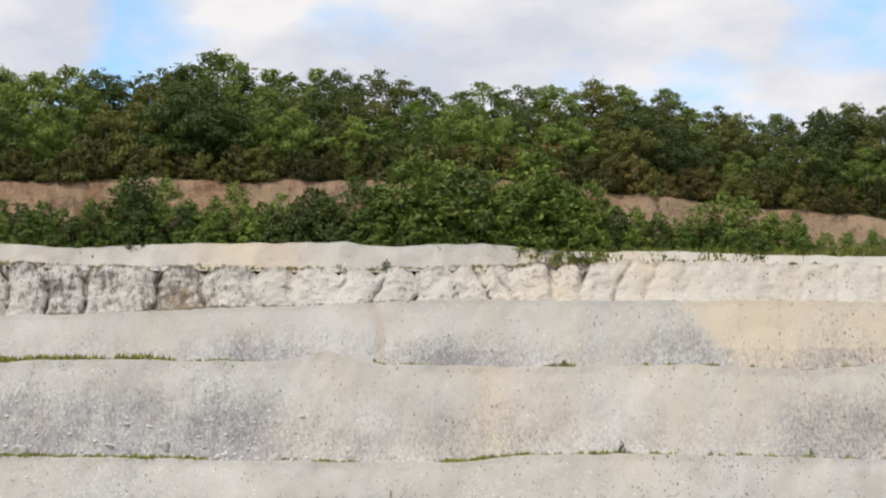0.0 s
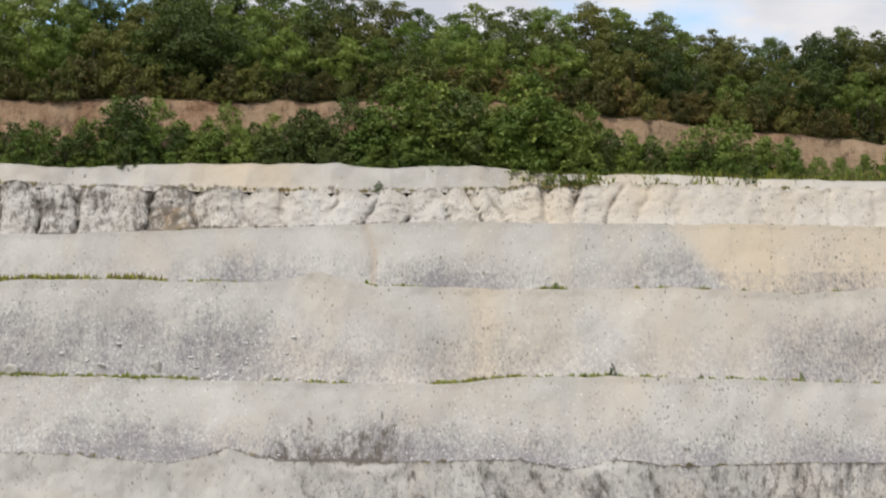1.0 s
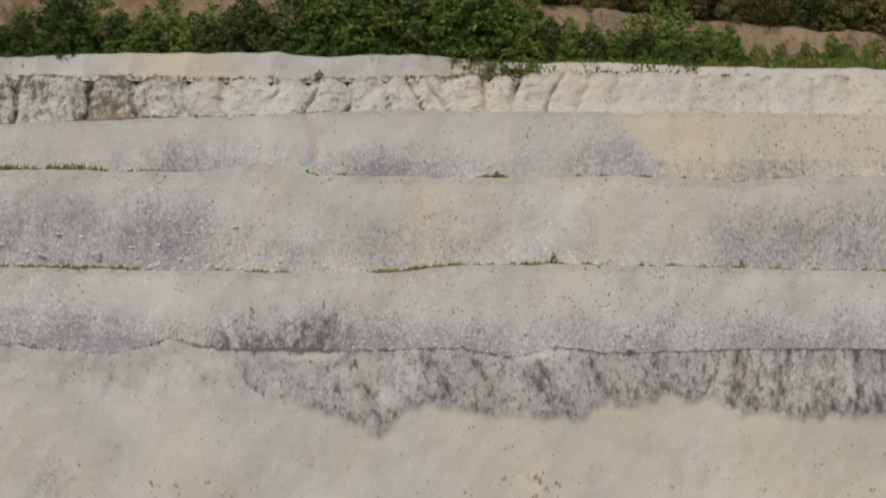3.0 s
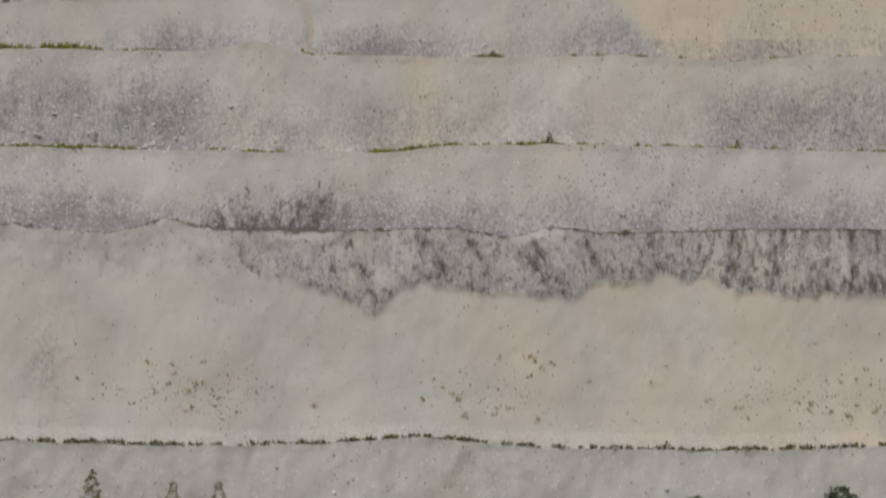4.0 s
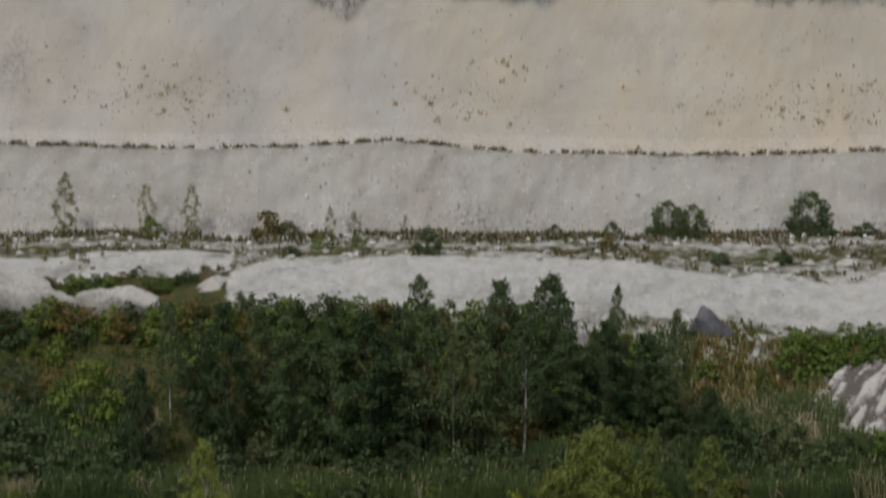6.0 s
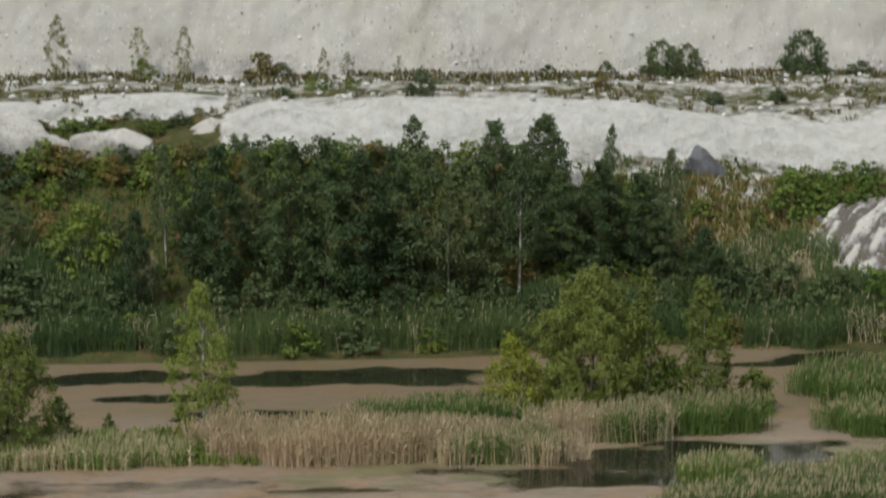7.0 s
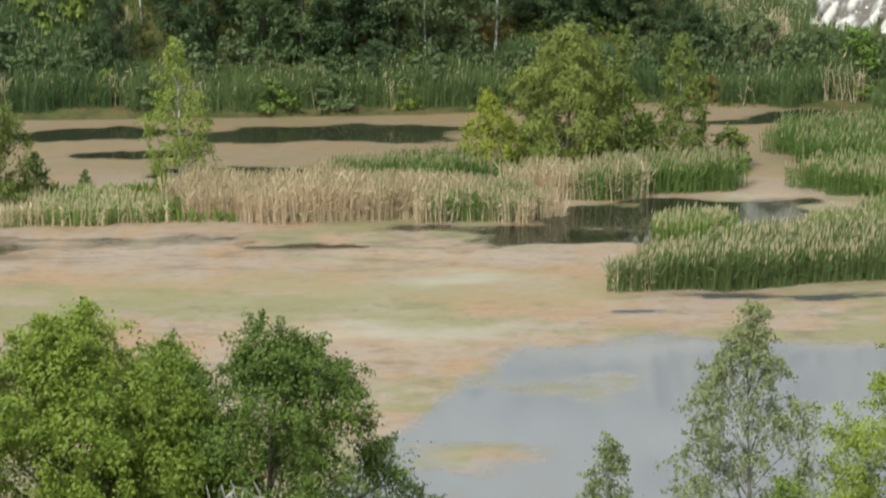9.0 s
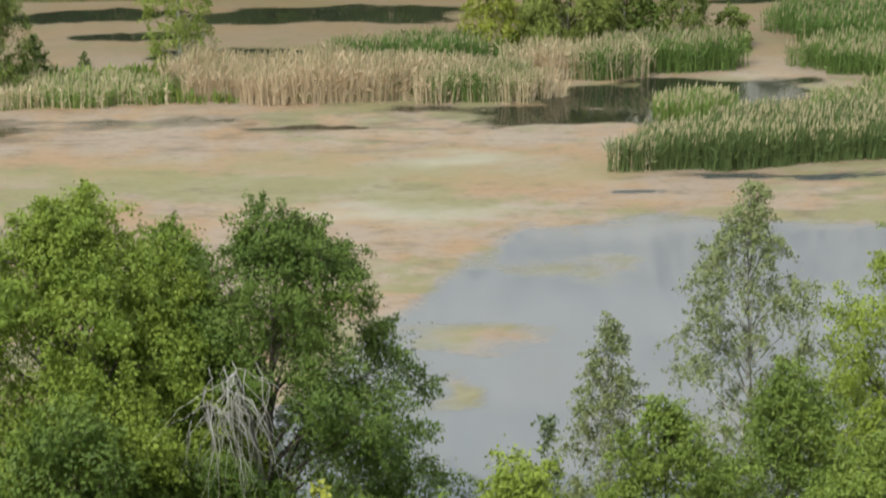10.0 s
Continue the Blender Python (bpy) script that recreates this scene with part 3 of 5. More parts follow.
tagged(lake, "still quarry lake with brown and green algae mats", "lake", "", "structure")

# ---- the stepped chalk cliff ----
WX = np.arange(-72, 84.01, 0.3)
FACE = {}


def bench(name, label, crest, toe, y_crest, y_toe, back, style, rough=0.25, step=0.3):
    """One quarry step: a steep uneven wall from its toe to its crest, and the level floor behind the crest."""
    zc = lerp(WX, crest) + 0.22 * fbm(WX, WX * 0, 3.0, 4, len(name) * 7 + int(y_crest))
    zt = lerp(WX, toe) if isinstance(toe, tuple) else np.full_like(WX, toe)
    if style is style_b:
        # rounded tops between the cracks
        u, k = lobes_at(WX)
        zc = zc + 0.35 * (hash01(k, k * 0, 3) - 0.3) - np.where(WX < 20, 1.0, 0.45) * np.abs(u) ** 2.6
    rows = int(np.max(zc - zt) / step) + 2
    s = np.linspace(0, 1, rows)[:, None]
    x = np.repeat(WX[None], rows, 0)
    z = zt + (zc - zt) * s
    up, down = z - zt, zc - z
    lean = np.interp(s[:, 0], [0, 0.08, 0.2, 0.4, 0.92, 1], [0, 0.18, 0.33, 0.52, 0.96, 1])[:, None]
    y = y_toe + (y_crest - y_toe) * lean
    y = y + 1.5 * fbm(x, z * 0.4, 16, 2, 5 + int(y_toe)) + rough * 1.4 * fbm(x, z * 0.7, 3.0, 5, 11 + int(y_toe))
    dy, at = style(x, z, up, down)
    y = y + dy
    FACE[name] = (y, z)
    fl = np.linspace(0, 1, 6)[:, None]
    fy = y[-1:] + (back - y[-1:]) * fl
    fz = zc - 0.25 * np.minimum(fl * 3, 1) + 0.12 * (fl > 0) * fbm(np.repeat(WX[None], 6, 0), fy, 1.5, 3, 77)
    V = np.concatenate([np.stack([x, y, z], -1), np.stack([np.repeat(WX[None], 6, 0), fy, fz], -1)])
    ats = {}
    for key in ("warm", "stain", "dark", "grit", "rust", "speck"):
        a = np.broadcast_to(at.get(key, 0.0), x.shape)
        ats[key] = np.concatenate([a, np.full((6, x.shape[1]), 0.35 if key == "stain" else 0.0)])
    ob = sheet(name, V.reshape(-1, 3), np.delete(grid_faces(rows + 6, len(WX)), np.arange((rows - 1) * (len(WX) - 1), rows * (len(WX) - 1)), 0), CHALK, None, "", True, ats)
    return tagged(ob, label, "quarry wall", "quarry benches", "structure")


def on_wall(name, x, up):
    """The place on a wall's face at x, so many metres above its toe."""
    y, z = FACE[name]
    col = int(np.clip(round((x + 72) / 0.3), 0, y.shape[1] - 1))
    row = int(np.clip(np.searchsorted(z[:, col] - z[0, col], up), 0, y.shape[0] - 1))
    return float(y[row, col]), float(z[row, col])


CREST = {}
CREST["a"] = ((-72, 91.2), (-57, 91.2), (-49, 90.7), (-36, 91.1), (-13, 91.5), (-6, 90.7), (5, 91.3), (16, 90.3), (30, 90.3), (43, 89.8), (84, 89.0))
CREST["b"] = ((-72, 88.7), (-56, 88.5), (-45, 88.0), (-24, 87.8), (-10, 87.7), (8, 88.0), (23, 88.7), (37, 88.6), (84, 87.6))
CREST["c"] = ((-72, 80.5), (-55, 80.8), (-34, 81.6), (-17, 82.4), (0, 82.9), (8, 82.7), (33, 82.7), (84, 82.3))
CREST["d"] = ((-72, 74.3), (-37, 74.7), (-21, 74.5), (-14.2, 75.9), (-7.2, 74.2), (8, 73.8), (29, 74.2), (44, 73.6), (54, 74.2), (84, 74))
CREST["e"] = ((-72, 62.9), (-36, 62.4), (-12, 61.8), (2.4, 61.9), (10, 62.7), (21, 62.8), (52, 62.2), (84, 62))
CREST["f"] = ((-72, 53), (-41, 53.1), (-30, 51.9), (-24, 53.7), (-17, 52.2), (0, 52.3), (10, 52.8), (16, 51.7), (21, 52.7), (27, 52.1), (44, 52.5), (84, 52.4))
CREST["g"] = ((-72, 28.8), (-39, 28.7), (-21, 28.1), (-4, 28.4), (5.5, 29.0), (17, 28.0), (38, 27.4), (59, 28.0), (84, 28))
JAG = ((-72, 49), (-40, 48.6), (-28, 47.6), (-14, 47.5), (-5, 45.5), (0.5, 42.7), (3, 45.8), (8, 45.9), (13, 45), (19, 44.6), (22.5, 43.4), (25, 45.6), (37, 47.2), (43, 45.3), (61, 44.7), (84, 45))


def foot_line(x, up):
    """Painted dark line along a wall's foot for shadow, debris and plants, thick and thin by turns."""
    return np.clip((1.15 + 0.5 * fbm(x, x * 0, 3.5, 4, 57) - up) / 0.45, 0, 1)


def style_g(x, z, up, down):
    gully = bell(x, 11, 1.2) * 0.7 + bell(x, -13, 2) * 0.5 + 0.5 * np.abs(fbm(x, z * 0.25, 3, 4, 53))
    low = np.clip(1 - up / 4.5, 0, 1)
    return 0.6 * gully, {"stain": -0.15 + 0.5 * fbm(x, z * 0.5, 7, 4, 51) + 0.45 * low + 0.45 * bell(x - 0.6 * down, 11, 4) * (down > 1.5) + 0.3 * bell(x, -24, 7) * low,
                         "dark": -0.35 + 0.4 * bell(x - 0.5 * down, 11, 2.2) * (down > 2) + 0.3 * low + 0.7 * np.clip(1 - down / 0.7, 0, 1) + 0.3 * bell(x, 42, 2.5) * bell(down, 4, 1.5),
                         "grit": 0.6 + 0.2 * low, "warm": 0.1, "speck": 0.15 + 0.45 * low}


def style_f(x, z, up, down):
    edge = lerp(x, JAG) + 1.3 * fbm(x, z * 0, 2.6, 5, 61) + 0.5 * fbm(x, z * 0, 0.9, 3, 62)
    inside = np.clip((z - edge) / 1.0 + 0.5, 0, 1)
    near = np.clip(1 - (z - edge) / 3.5, 0, 1) * inside
    rake = np.clip(1.5 * fbm(x + 0.55 * z, z * 0.30, 1.8, 4, 65), -1, 1)
    vert = np.clip(1.5 * fbm(x, z * 0.22, 1.3, 4, 66), -1, 1)
    mid = np.clip((x + 22) / 16, 0, 1)
    right = np.clip((x - 28) / 10, 0, 1)
    rows = rake * (1 - right) + vert * right
    shelf = bell(x, 19, 3.2) * np.clip(1.4 - down / 0.8, 0, 1) + bell(x, -9, 3.0) * np.clip(1.5 - down / 0.7, 0, 1)
    low = bell(up, 6.0, 2.6) * (bell(x, -20, 8) + bell(x, 14, 6) + bell(x, 55, 15))
    smear = bell(x, -37, 2.2) * bell(up, 9, 5)
    cleft = np.clip(rows - 0.25, 0, 1) * inside
    dy = -0.45 * inside * mid + 1.1 * cleft * (0.3 + 0.7 * mid) + 0.5 * inside * np.abs(fbm(x, z * 0.5, 2.0, 4, 67)) + 0.3 * shelf
    keep = np.clip(1 - 1.2 * shelf, 0, 1)
    # foot darkened in the colour for shadow and debris, crest edge darkened as well
    return dy, {"stain": keep * inside * (0.06 + 0.34 * mid + (0.12 + 0.2 * mid) * rows + 0.22 * near * mid) + 0.22 * np.clip(1 - up / 3.5, 0, 1) + 0.03 * fbm(x, z, 12, 3, 64) + 0.35 * smear,
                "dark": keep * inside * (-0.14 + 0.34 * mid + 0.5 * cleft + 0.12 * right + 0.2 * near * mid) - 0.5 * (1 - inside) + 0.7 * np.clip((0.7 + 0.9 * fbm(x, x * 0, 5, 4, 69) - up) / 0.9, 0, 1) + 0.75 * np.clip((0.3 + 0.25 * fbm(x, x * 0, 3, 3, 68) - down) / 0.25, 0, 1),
                "warm": (1 - inside) * (0.30 + 0.36 * np.clip((x - 5) / 40, 0, 1)) + 0.22 * inside * (0.5 + right), "grit": 0.05 + 0.3 * np.clip(1 - up / 4, 0, 1),
                "rust": 0.26 * low + 0.35 * bell(x, -37.5, 1.5) * bell(up, 6, 2.5), "speck": inside * (0.12 + 0.2 * mid + 0.2 * right) + 0.75 * low + 0.1}


def style_e(x, z, up, down):
    hgt = up / (up + down + 1e-6)
    n = fbm(x, z * 0.5, 7, 4, 71)
    blue = bell(x, 7, 10) + bell(x, 30, 5) + bell(x, 51, 9) + 1.1 * bell(x, -33, 9) + 0.6 * bell(x, -60, 9)
    grey = np.clip(1.15 - hgt * 1.9 + 0.5 * n, 0, 1) * (0.38 + 0.95 * blue) + 0.2 * bell(x, -42, 9)
    brown = (bell(x, -15, 6) + 0.7 * bell(x, -6, 5)) * np.clip(1.35 - hgt * 1.7 + 0.9 * n, 0, 1)
    scratch = bell(x + 0.5 * up, -15.5, 0.45) * (up > 1) * (up < 5)
    return 0.3 * np.abs(n), {"stain": np.clip(grey + 0.75 * brown - 0.6 * scratch, 0, 1.1), "dark": -0.36 + 1.2 * brown - 0.6 * scratch + 0.5 * bell(x, -14.4, 0.9) * bell(up, 5.8, 0.9) + 0.75 * foot_line(x, up),
                             "grit": 0.3 + 0.55 * bell(x, 9, 8) + 0.6 * bell(x, -40, 12), "warm": 0.10 + 0.25 * bell(x, 18, 12) * hgt, "speck": 0.25 + 0.5 * brown + 0.4 * bell(x, 36, 16)}


def style_d(x, z, up, down):
    hgt = up / (up + down + 1e-6)
    n = fbm(x, z * 0.6, 9, 4, 81)
    left = np.clip((-15 - x) / 8, 0, 1)
    right = np.clip((x - 39) / 4, 0, 1) * np.clip(1.9 - 1.9 * hgt, 0, 1)
    grey = np.clip(0.95 - hgt * 1.1 + 0.35 * n, 0, 1) * (0.48 + 0.42 * left) + 0.28 * left * bell(hgt, 0.5, 0.3) + 0.42 * right + 0.25 * fbm(x, z * 0.5, 2.5, 4, 83) * left
    return 0.3 * np.abs(n), {"stain": grey, "dark": -0.45 + 0.28 * right + 0.5 * bell(x, 4, 3) * np.clip(1 - hgt * 1.6, 0, 1) + 0.75 * foot_line(x, up),
                             "grit": 0.15 + 0.75 * left + 0.5 * bell(x, 22, 4) + 0.25 * bell(x, 14, 4), "warm": 0.30 * (1 - left) + 0.45 * bell(x, 6, 3) + 0.35 * bell(x, 31, 6) * hgt,
                             "speck": 0.2 + 0.45 * bell(x, 6, 7) * (hgt < 0.6) + 0.5 * right}


def style_c(x, z, up, down):
    hgt = up / (up + down + 1e-6)
    n = fbm(x, z * 0.6, 6, 4, 91)
    foot = np.clip(1.15 - hgt * 1.7 + 0.6 * n, 0, 1)
    cone = np.clip(1 - np.abs(x - 29) / (1.5 + 0.9 * down), 0, 1)
    grey = foot * (0.32 + 0.8 * bell(x, -26, 8) + 0.75 * bell(x, 3, 7) + 0.5 * bell(x, 49, 7)) + 0.38 * np.clip(cone * 2, 0, 1) * np.clip(1.3 - hgt, 0, 1)
    crack = bell(x + 0.12 * up + 0.3 * np.sin(up), -7.2, 0.75)
    cream = np.clip((x - 33 + 0.8 * up - 2) / 3, 0, 1)
    return 0.4 * crack, {"stain": 0.04 + grey * (1 - 0.6 * cream * (hgt > 0.35)), "dark": -0.45 + 0.45 * bell(x, 1, 6) * foot + 0.3 * bell(x, -6.2, 0.8) + 0.25 * bell(x, 50, 7) * (hgt < 0.5) + 0.75 * foot_line(x, up),
                         "grit": 0.15 + 0.75 * bell(x, 23, 6) + 0.4 * bell(x, 4, 6), "warm": 0.12 + 0.75 * cream + 0.3 * bell(x, 16, 2.0) + 0.2 * bell(x, -34, 3), "rust": 0.62 * crack,
                         "speck": 0.12 + 0.5 * bell(x, 2, 8) * foot + 0.4 * np.clip((x - 40) / 8, 0, 1)}


# the cracks that part the rounded lobes of the second wall
CRACKS = np.array([-70, -64.5, -59, -55.4, -50.5, -45.5, -36.4, -30.4, -23.6, -19.0, -13.2, -8.6, -3.6, 1.2, 5.4, 8.3, 14.4, 17.6, 22.0, 26.0, 31.0, 37.0, 41.5, 45.0, 49.4, 55.5, 61, 67, 74, 80])


def lobes_at(x):
    """Which lobe x lies in: how far off its middle, -1 to 1, and its number."""
    k = np.clip(np.searchsorted(CRACKS, x) - 1, 0, len(CRACKS) - 2)
    a, b = CRACKS[k], CRACKS[k + 1]
    return np.clip((2 * x - a - b) / (b - a), -1, 1), k


def style_b(x, z, up, down):
    bent = x + 0.45 * np.sin(z * 0.8 + x * 0.13) + 0.35 * (z - 84) * np.sin(x * 0.21) + 0.5 * fbm(x, z, 2.2, 3, 99)
    u, k = lobes_at(bent)
    near = np.min(np.abs(bent[..., None] - CRACKS), -1)
    right = np.clip((x - 19) / 6, 0, 1)
    n = fbm(x, z, 6, 4, 103)
    fine = np.abs(fbm(x, z, 1.8, 4, 101))
    line = np.exp(-(near / 0.2) ** 2) * (1 - 0.75 * right) * np.clip(0.75 + 1.2 * fbm(x, z, 3, 3, 107), 0, 1)
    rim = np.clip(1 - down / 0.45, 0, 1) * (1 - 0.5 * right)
    left = np.clip((-21 - x) / 8, 0, 1)
    dy = 0.9 * line - (0.5 - 0.25 * right) * np.sqrt(np.clip(1 - u * u, 0, 1)) + (0.8 - 0.45 * right) * fine
    tint = hash01(k, k * 0, 5)
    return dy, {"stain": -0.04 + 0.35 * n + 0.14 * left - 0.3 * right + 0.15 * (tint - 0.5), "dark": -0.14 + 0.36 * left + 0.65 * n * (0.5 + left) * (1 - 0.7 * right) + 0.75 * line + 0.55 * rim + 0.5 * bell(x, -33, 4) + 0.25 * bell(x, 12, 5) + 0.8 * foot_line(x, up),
                "warm": 0.22 + 0.35 * bell(x, 12, 6) + 0.3 * right + 0.2 * (tint - 0.5), "grit": 0.1, "rust": 0.55 * bell(x, -33, 4.5) * (up < 4) + 0.28 * bell(x, 11, 5) + 0.35 * bell(x, 31, 0.6), "speck": 0.55 + 0.4 * left - 0.2 * right}


def style_a(x, z, up, down):
    n = fbm(x, z * 0.5, 6, 4, 111)
    worn = bell(x, 13, 4) + 0.7 * bell(x, 24, 3) * (down < 1.2) + 0.6 * bell(x, 41, 6) * (down < 1.2)
    return 0.5 * np.abs(np.sin(x * 0.42 + 0.8 * np.sin(x * 0.17))) + 0.35 * np.abs(n), {"stain": -0.05 + 0.2 * n + 0.2 * worn, "dark": -0.4 + 0.75 * bell(x, 13, 3.5) + 0.8 * foot_line(x, up) * (x < 20),
                                                                                      "warm": 0.22 + 0.45 * n + 0.6 * worn + 0.5 * bell(x, -25, 6), "grit": 0.1, "rust": 0.5 * worn * (x > 18) + 0.3 * bell(x, -24.5, 1.0), "speck": 0.3 * worn}


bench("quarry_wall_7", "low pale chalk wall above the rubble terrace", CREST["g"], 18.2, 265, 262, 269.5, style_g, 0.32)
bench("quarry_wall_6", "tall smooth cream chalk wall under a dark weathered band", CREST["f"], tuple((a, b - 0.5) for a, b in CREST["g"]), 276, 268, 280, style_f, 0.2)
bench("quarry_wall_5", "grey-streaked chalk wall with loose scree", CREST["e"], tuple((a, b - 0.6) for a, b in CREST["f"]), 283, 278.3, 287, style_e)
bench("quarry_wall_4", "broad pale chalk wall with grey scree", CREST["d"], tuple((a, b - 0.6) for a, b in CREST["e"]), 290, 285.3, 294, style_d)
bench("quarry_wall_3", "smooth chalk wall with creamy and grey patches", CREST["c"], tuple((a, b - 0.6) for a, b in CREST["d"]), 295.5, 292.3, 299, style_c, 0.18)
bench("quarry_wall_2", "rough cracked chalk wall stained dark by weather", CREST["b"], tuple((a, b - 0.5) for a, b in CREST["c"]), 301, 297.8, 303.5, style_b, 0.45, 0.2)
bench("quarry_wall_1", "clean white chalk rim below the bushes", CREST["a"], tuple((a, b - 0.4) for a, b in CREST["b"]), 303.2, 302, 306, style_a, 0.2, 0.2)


# ---- woods and bushes above the cliff ----
rng = np.random.default_rng(4)
UP = "bushes on the cliff edge"
OAKS = "trees on the hill"
kinds = [
    plant("tree", "dark green oak in the wood above the cliff", "tree", 9, 3.3, 21, ROUND, 19, 1.3, 0.27, 0.55, BARK, LEAF_DARK, 0.16, 0.25, group=OAKS, limbs=4, spray=0.18),
    plant("tree", "dense dark oak with an uneven crown on the hill", "tree", 9, 3.6, 22, DOME, 20, 1.3, 0.27, 0.55, BARK, LEAF_DARK, 0.16, 0.22, group=OAKS, limbs=4, spray=0.18),
    plant("tree", "mid green maple in the wood above the cliff", "tree", 9, 3.3, 23, OVAL, 19, 1.25, 0.27, 0.55, BARK, LEAF_MID, 0.15, 0.1, group=OAKS, limbs=4, spray=0.18),
    plant("tree", "olive green tree with dull foliage on the hill", "tree", 9, 3.2, 24, ROUND, 19, 1.25, 0.27, 0.55, BARK, LEAF_OLIVE, 0.15, 0.1, group=OAKS, limbs=4, spray=0.18),
    plant("tree", "light green young tree in the wood above the cliff", "tree", 9, 3.2, 25, OVAL, 19, 1.2, 0.27, 0.55, BARK, LEAF_FRESH, 0.13, 0.2, group=OAKS, limbs=4, spray=0.18),
]
bushes = [
    plant("bush", "fresh green bush along the cliff edge", "bush", 6, 2.5, 31, OVAL, 22, 0.85, 0.28, 0.48, BARK, LEAF_MID, 0.09, 0.02, group=UP, limbs=4, spray=0.4),
    plant("bush", "light green young bush along the cliff edge", "bush", 6, 2.2, 32, OVAL, 20, 0.8, 0.28, 0.48, BARK, LEAF_FRESH, 0.08, 0.02, group=UP, limbs=4, spray=0.4),
    plant("bush", "dark green bush along the cliff edge", "bush", 6, 2.6, 33, DOME, 22, 0.85, 0.28, 0.48, BARK, LEAF_DARK, 0.09, 0.02, group=UP, limbs=4, spray=0.4),
]
dry_bush = plant("bush", "low olive and rust coloured bush under the wood", "bush", 4, 2.4, 34, ROUND, 16, 0.85, 0.28, 0.5, BARK, LEAF_RUST, 0.07, 0.02, group="dry bushes on the earth bank", limbs=4, spray=0.35)
ochre_bush = plant("bush", "low ochre and olive bush under the wood", "bush", 4, 2.2, 36, ROUND, 16, 0.8, 0.28, 0.5, BARK, LEAF_DRY, 0.07, 0.02, group="dry bushes on the earth bank", limbs=4, spray=0.35)
olive_bush = plant("bush", "dull olive bush under the wood", "bush", 4, 2.2, 35, OVAL, 16, 0.8, 0.28, 0.5, BARK, LEAF_OLIVE, 0.07, 0.02, group="dry bushes on the earth bank", limbs=4, spray=0.35)
SKYLINE = ((-75, 120), (-58, 120.3), (-42, 120), (-32, 122.2), (-26, 121.5), (-20, 120.8), (-12, 120), (-7, 118.8), (5, 118), (20, 118), (30, 117), (36, 115.2), (42, 113.4), (48, 113), (56, 114), (85, 113))
used = set()


def spread(ob, x, y, height, own, turn, wide=1.0):
    """The first use stands the thing itself, later ones stand copies."""
    s = height / own
    if ob.name in used:
        return copy_thing(ob, placed(x, y, s, turn, None, wide) @ Matrix.Diagonal([1 / k for k in ob.scale] + [1]))
    used.add(ob.name)
    return stand(ob, x, y, s, turn, None, wide)


for row, (y, gap) in enumerate(((335, 4.0), (328, 4.4), (321.5, 4.4), (340, 4.4))):
    for x in np.arange(-74, 84, gap):
        if row == 3 and x < 22:
            continue
        px, py = x + rng.uniform(-1.4, 1.4), y + rng.uniform(-1.5, 1.5)
        tall = (lerp(px, SKYLINE) + 1.3 - float(ground_z(px, 334))) * rng.uniform(0.86, 1.06)
        tall = tall if row == 0 else tall * (0.98, 0.92, 0.92)[row - 1] * rng.uniform(0.8, 1.06)
        pick = rng.choice(5, p=(0.30, 0.20, 0.24, 0.14, 0.12) if px < -14 else (0.13, 0.07, 0.28, 0.20, 0.32) if px < 22 else (0.20, 0.10, 0.26, 0.32, 0.12))
        spread(kinds[pick], px, py, tall, 9, rng.uniform(0, 360), rng.uniform(1.15, 1.5))
for x in np.arange(-74, 84, 2.0):
    spread((dry_bush, olive_bush, ochre_bush)[rng.choice(3, p=(0.6, 0.3, 0.1) if x < 2 else (0.25, 0.3, 0.45))], x + rng.uniform(-1, 1), rng.uniform(316.6, 319), rng.uniform(3.2, 6.0), 4, rng.uniform(0, 360), rng.uniform(0.8, 1.1))
BELT = ((-75, 5.6), (-57, 6.2), (-47, 5.0), (-39, 8.0), (-34, 5.8), (-27, 6.8), (-18, 6.8), (-11, 7.2), (-3, 9.4), (8, 10.4), (15, 9.4), (22, 5.8), (29, 4.6), (39, 6.6), (45, 5.2), (50, 3.6), (85, 3.4))
for y, gap, k in ((310.5, 3.1, 1.3), (308.3, 3.1, 1.1), (306.4, 3.0, 0.7)):
    for x in np.arange(-74, 84, gap):
        px = x + rng.uniform(-0.9, 0.9)
        pick = rng.choice(3, p=(0.36, 0.16, 0.48) if px < -3 else (0.30, 0.60, 0.10))
        spread(bushes[pick], px, y + rng.uniform(-0.8, 0.8), max(1.2, float(lerp(px, BELT)) * k * rng.uniform(0.65, 1.05)), 6, rng.uniform(0, 360), rng.uniform(1.0, 1.5))
for x in np.arange(-74, 84, 2.8):
    spread(bushes[rng.choice(3, p=(0.3, 0.45, 0.25))], x + rng.uniform(-0.6, 0.6), rng.uniform(304.4, 305.6), rng.uniform(0.8, 1.9), 6, rng.uniform(0, 360), 1.7)


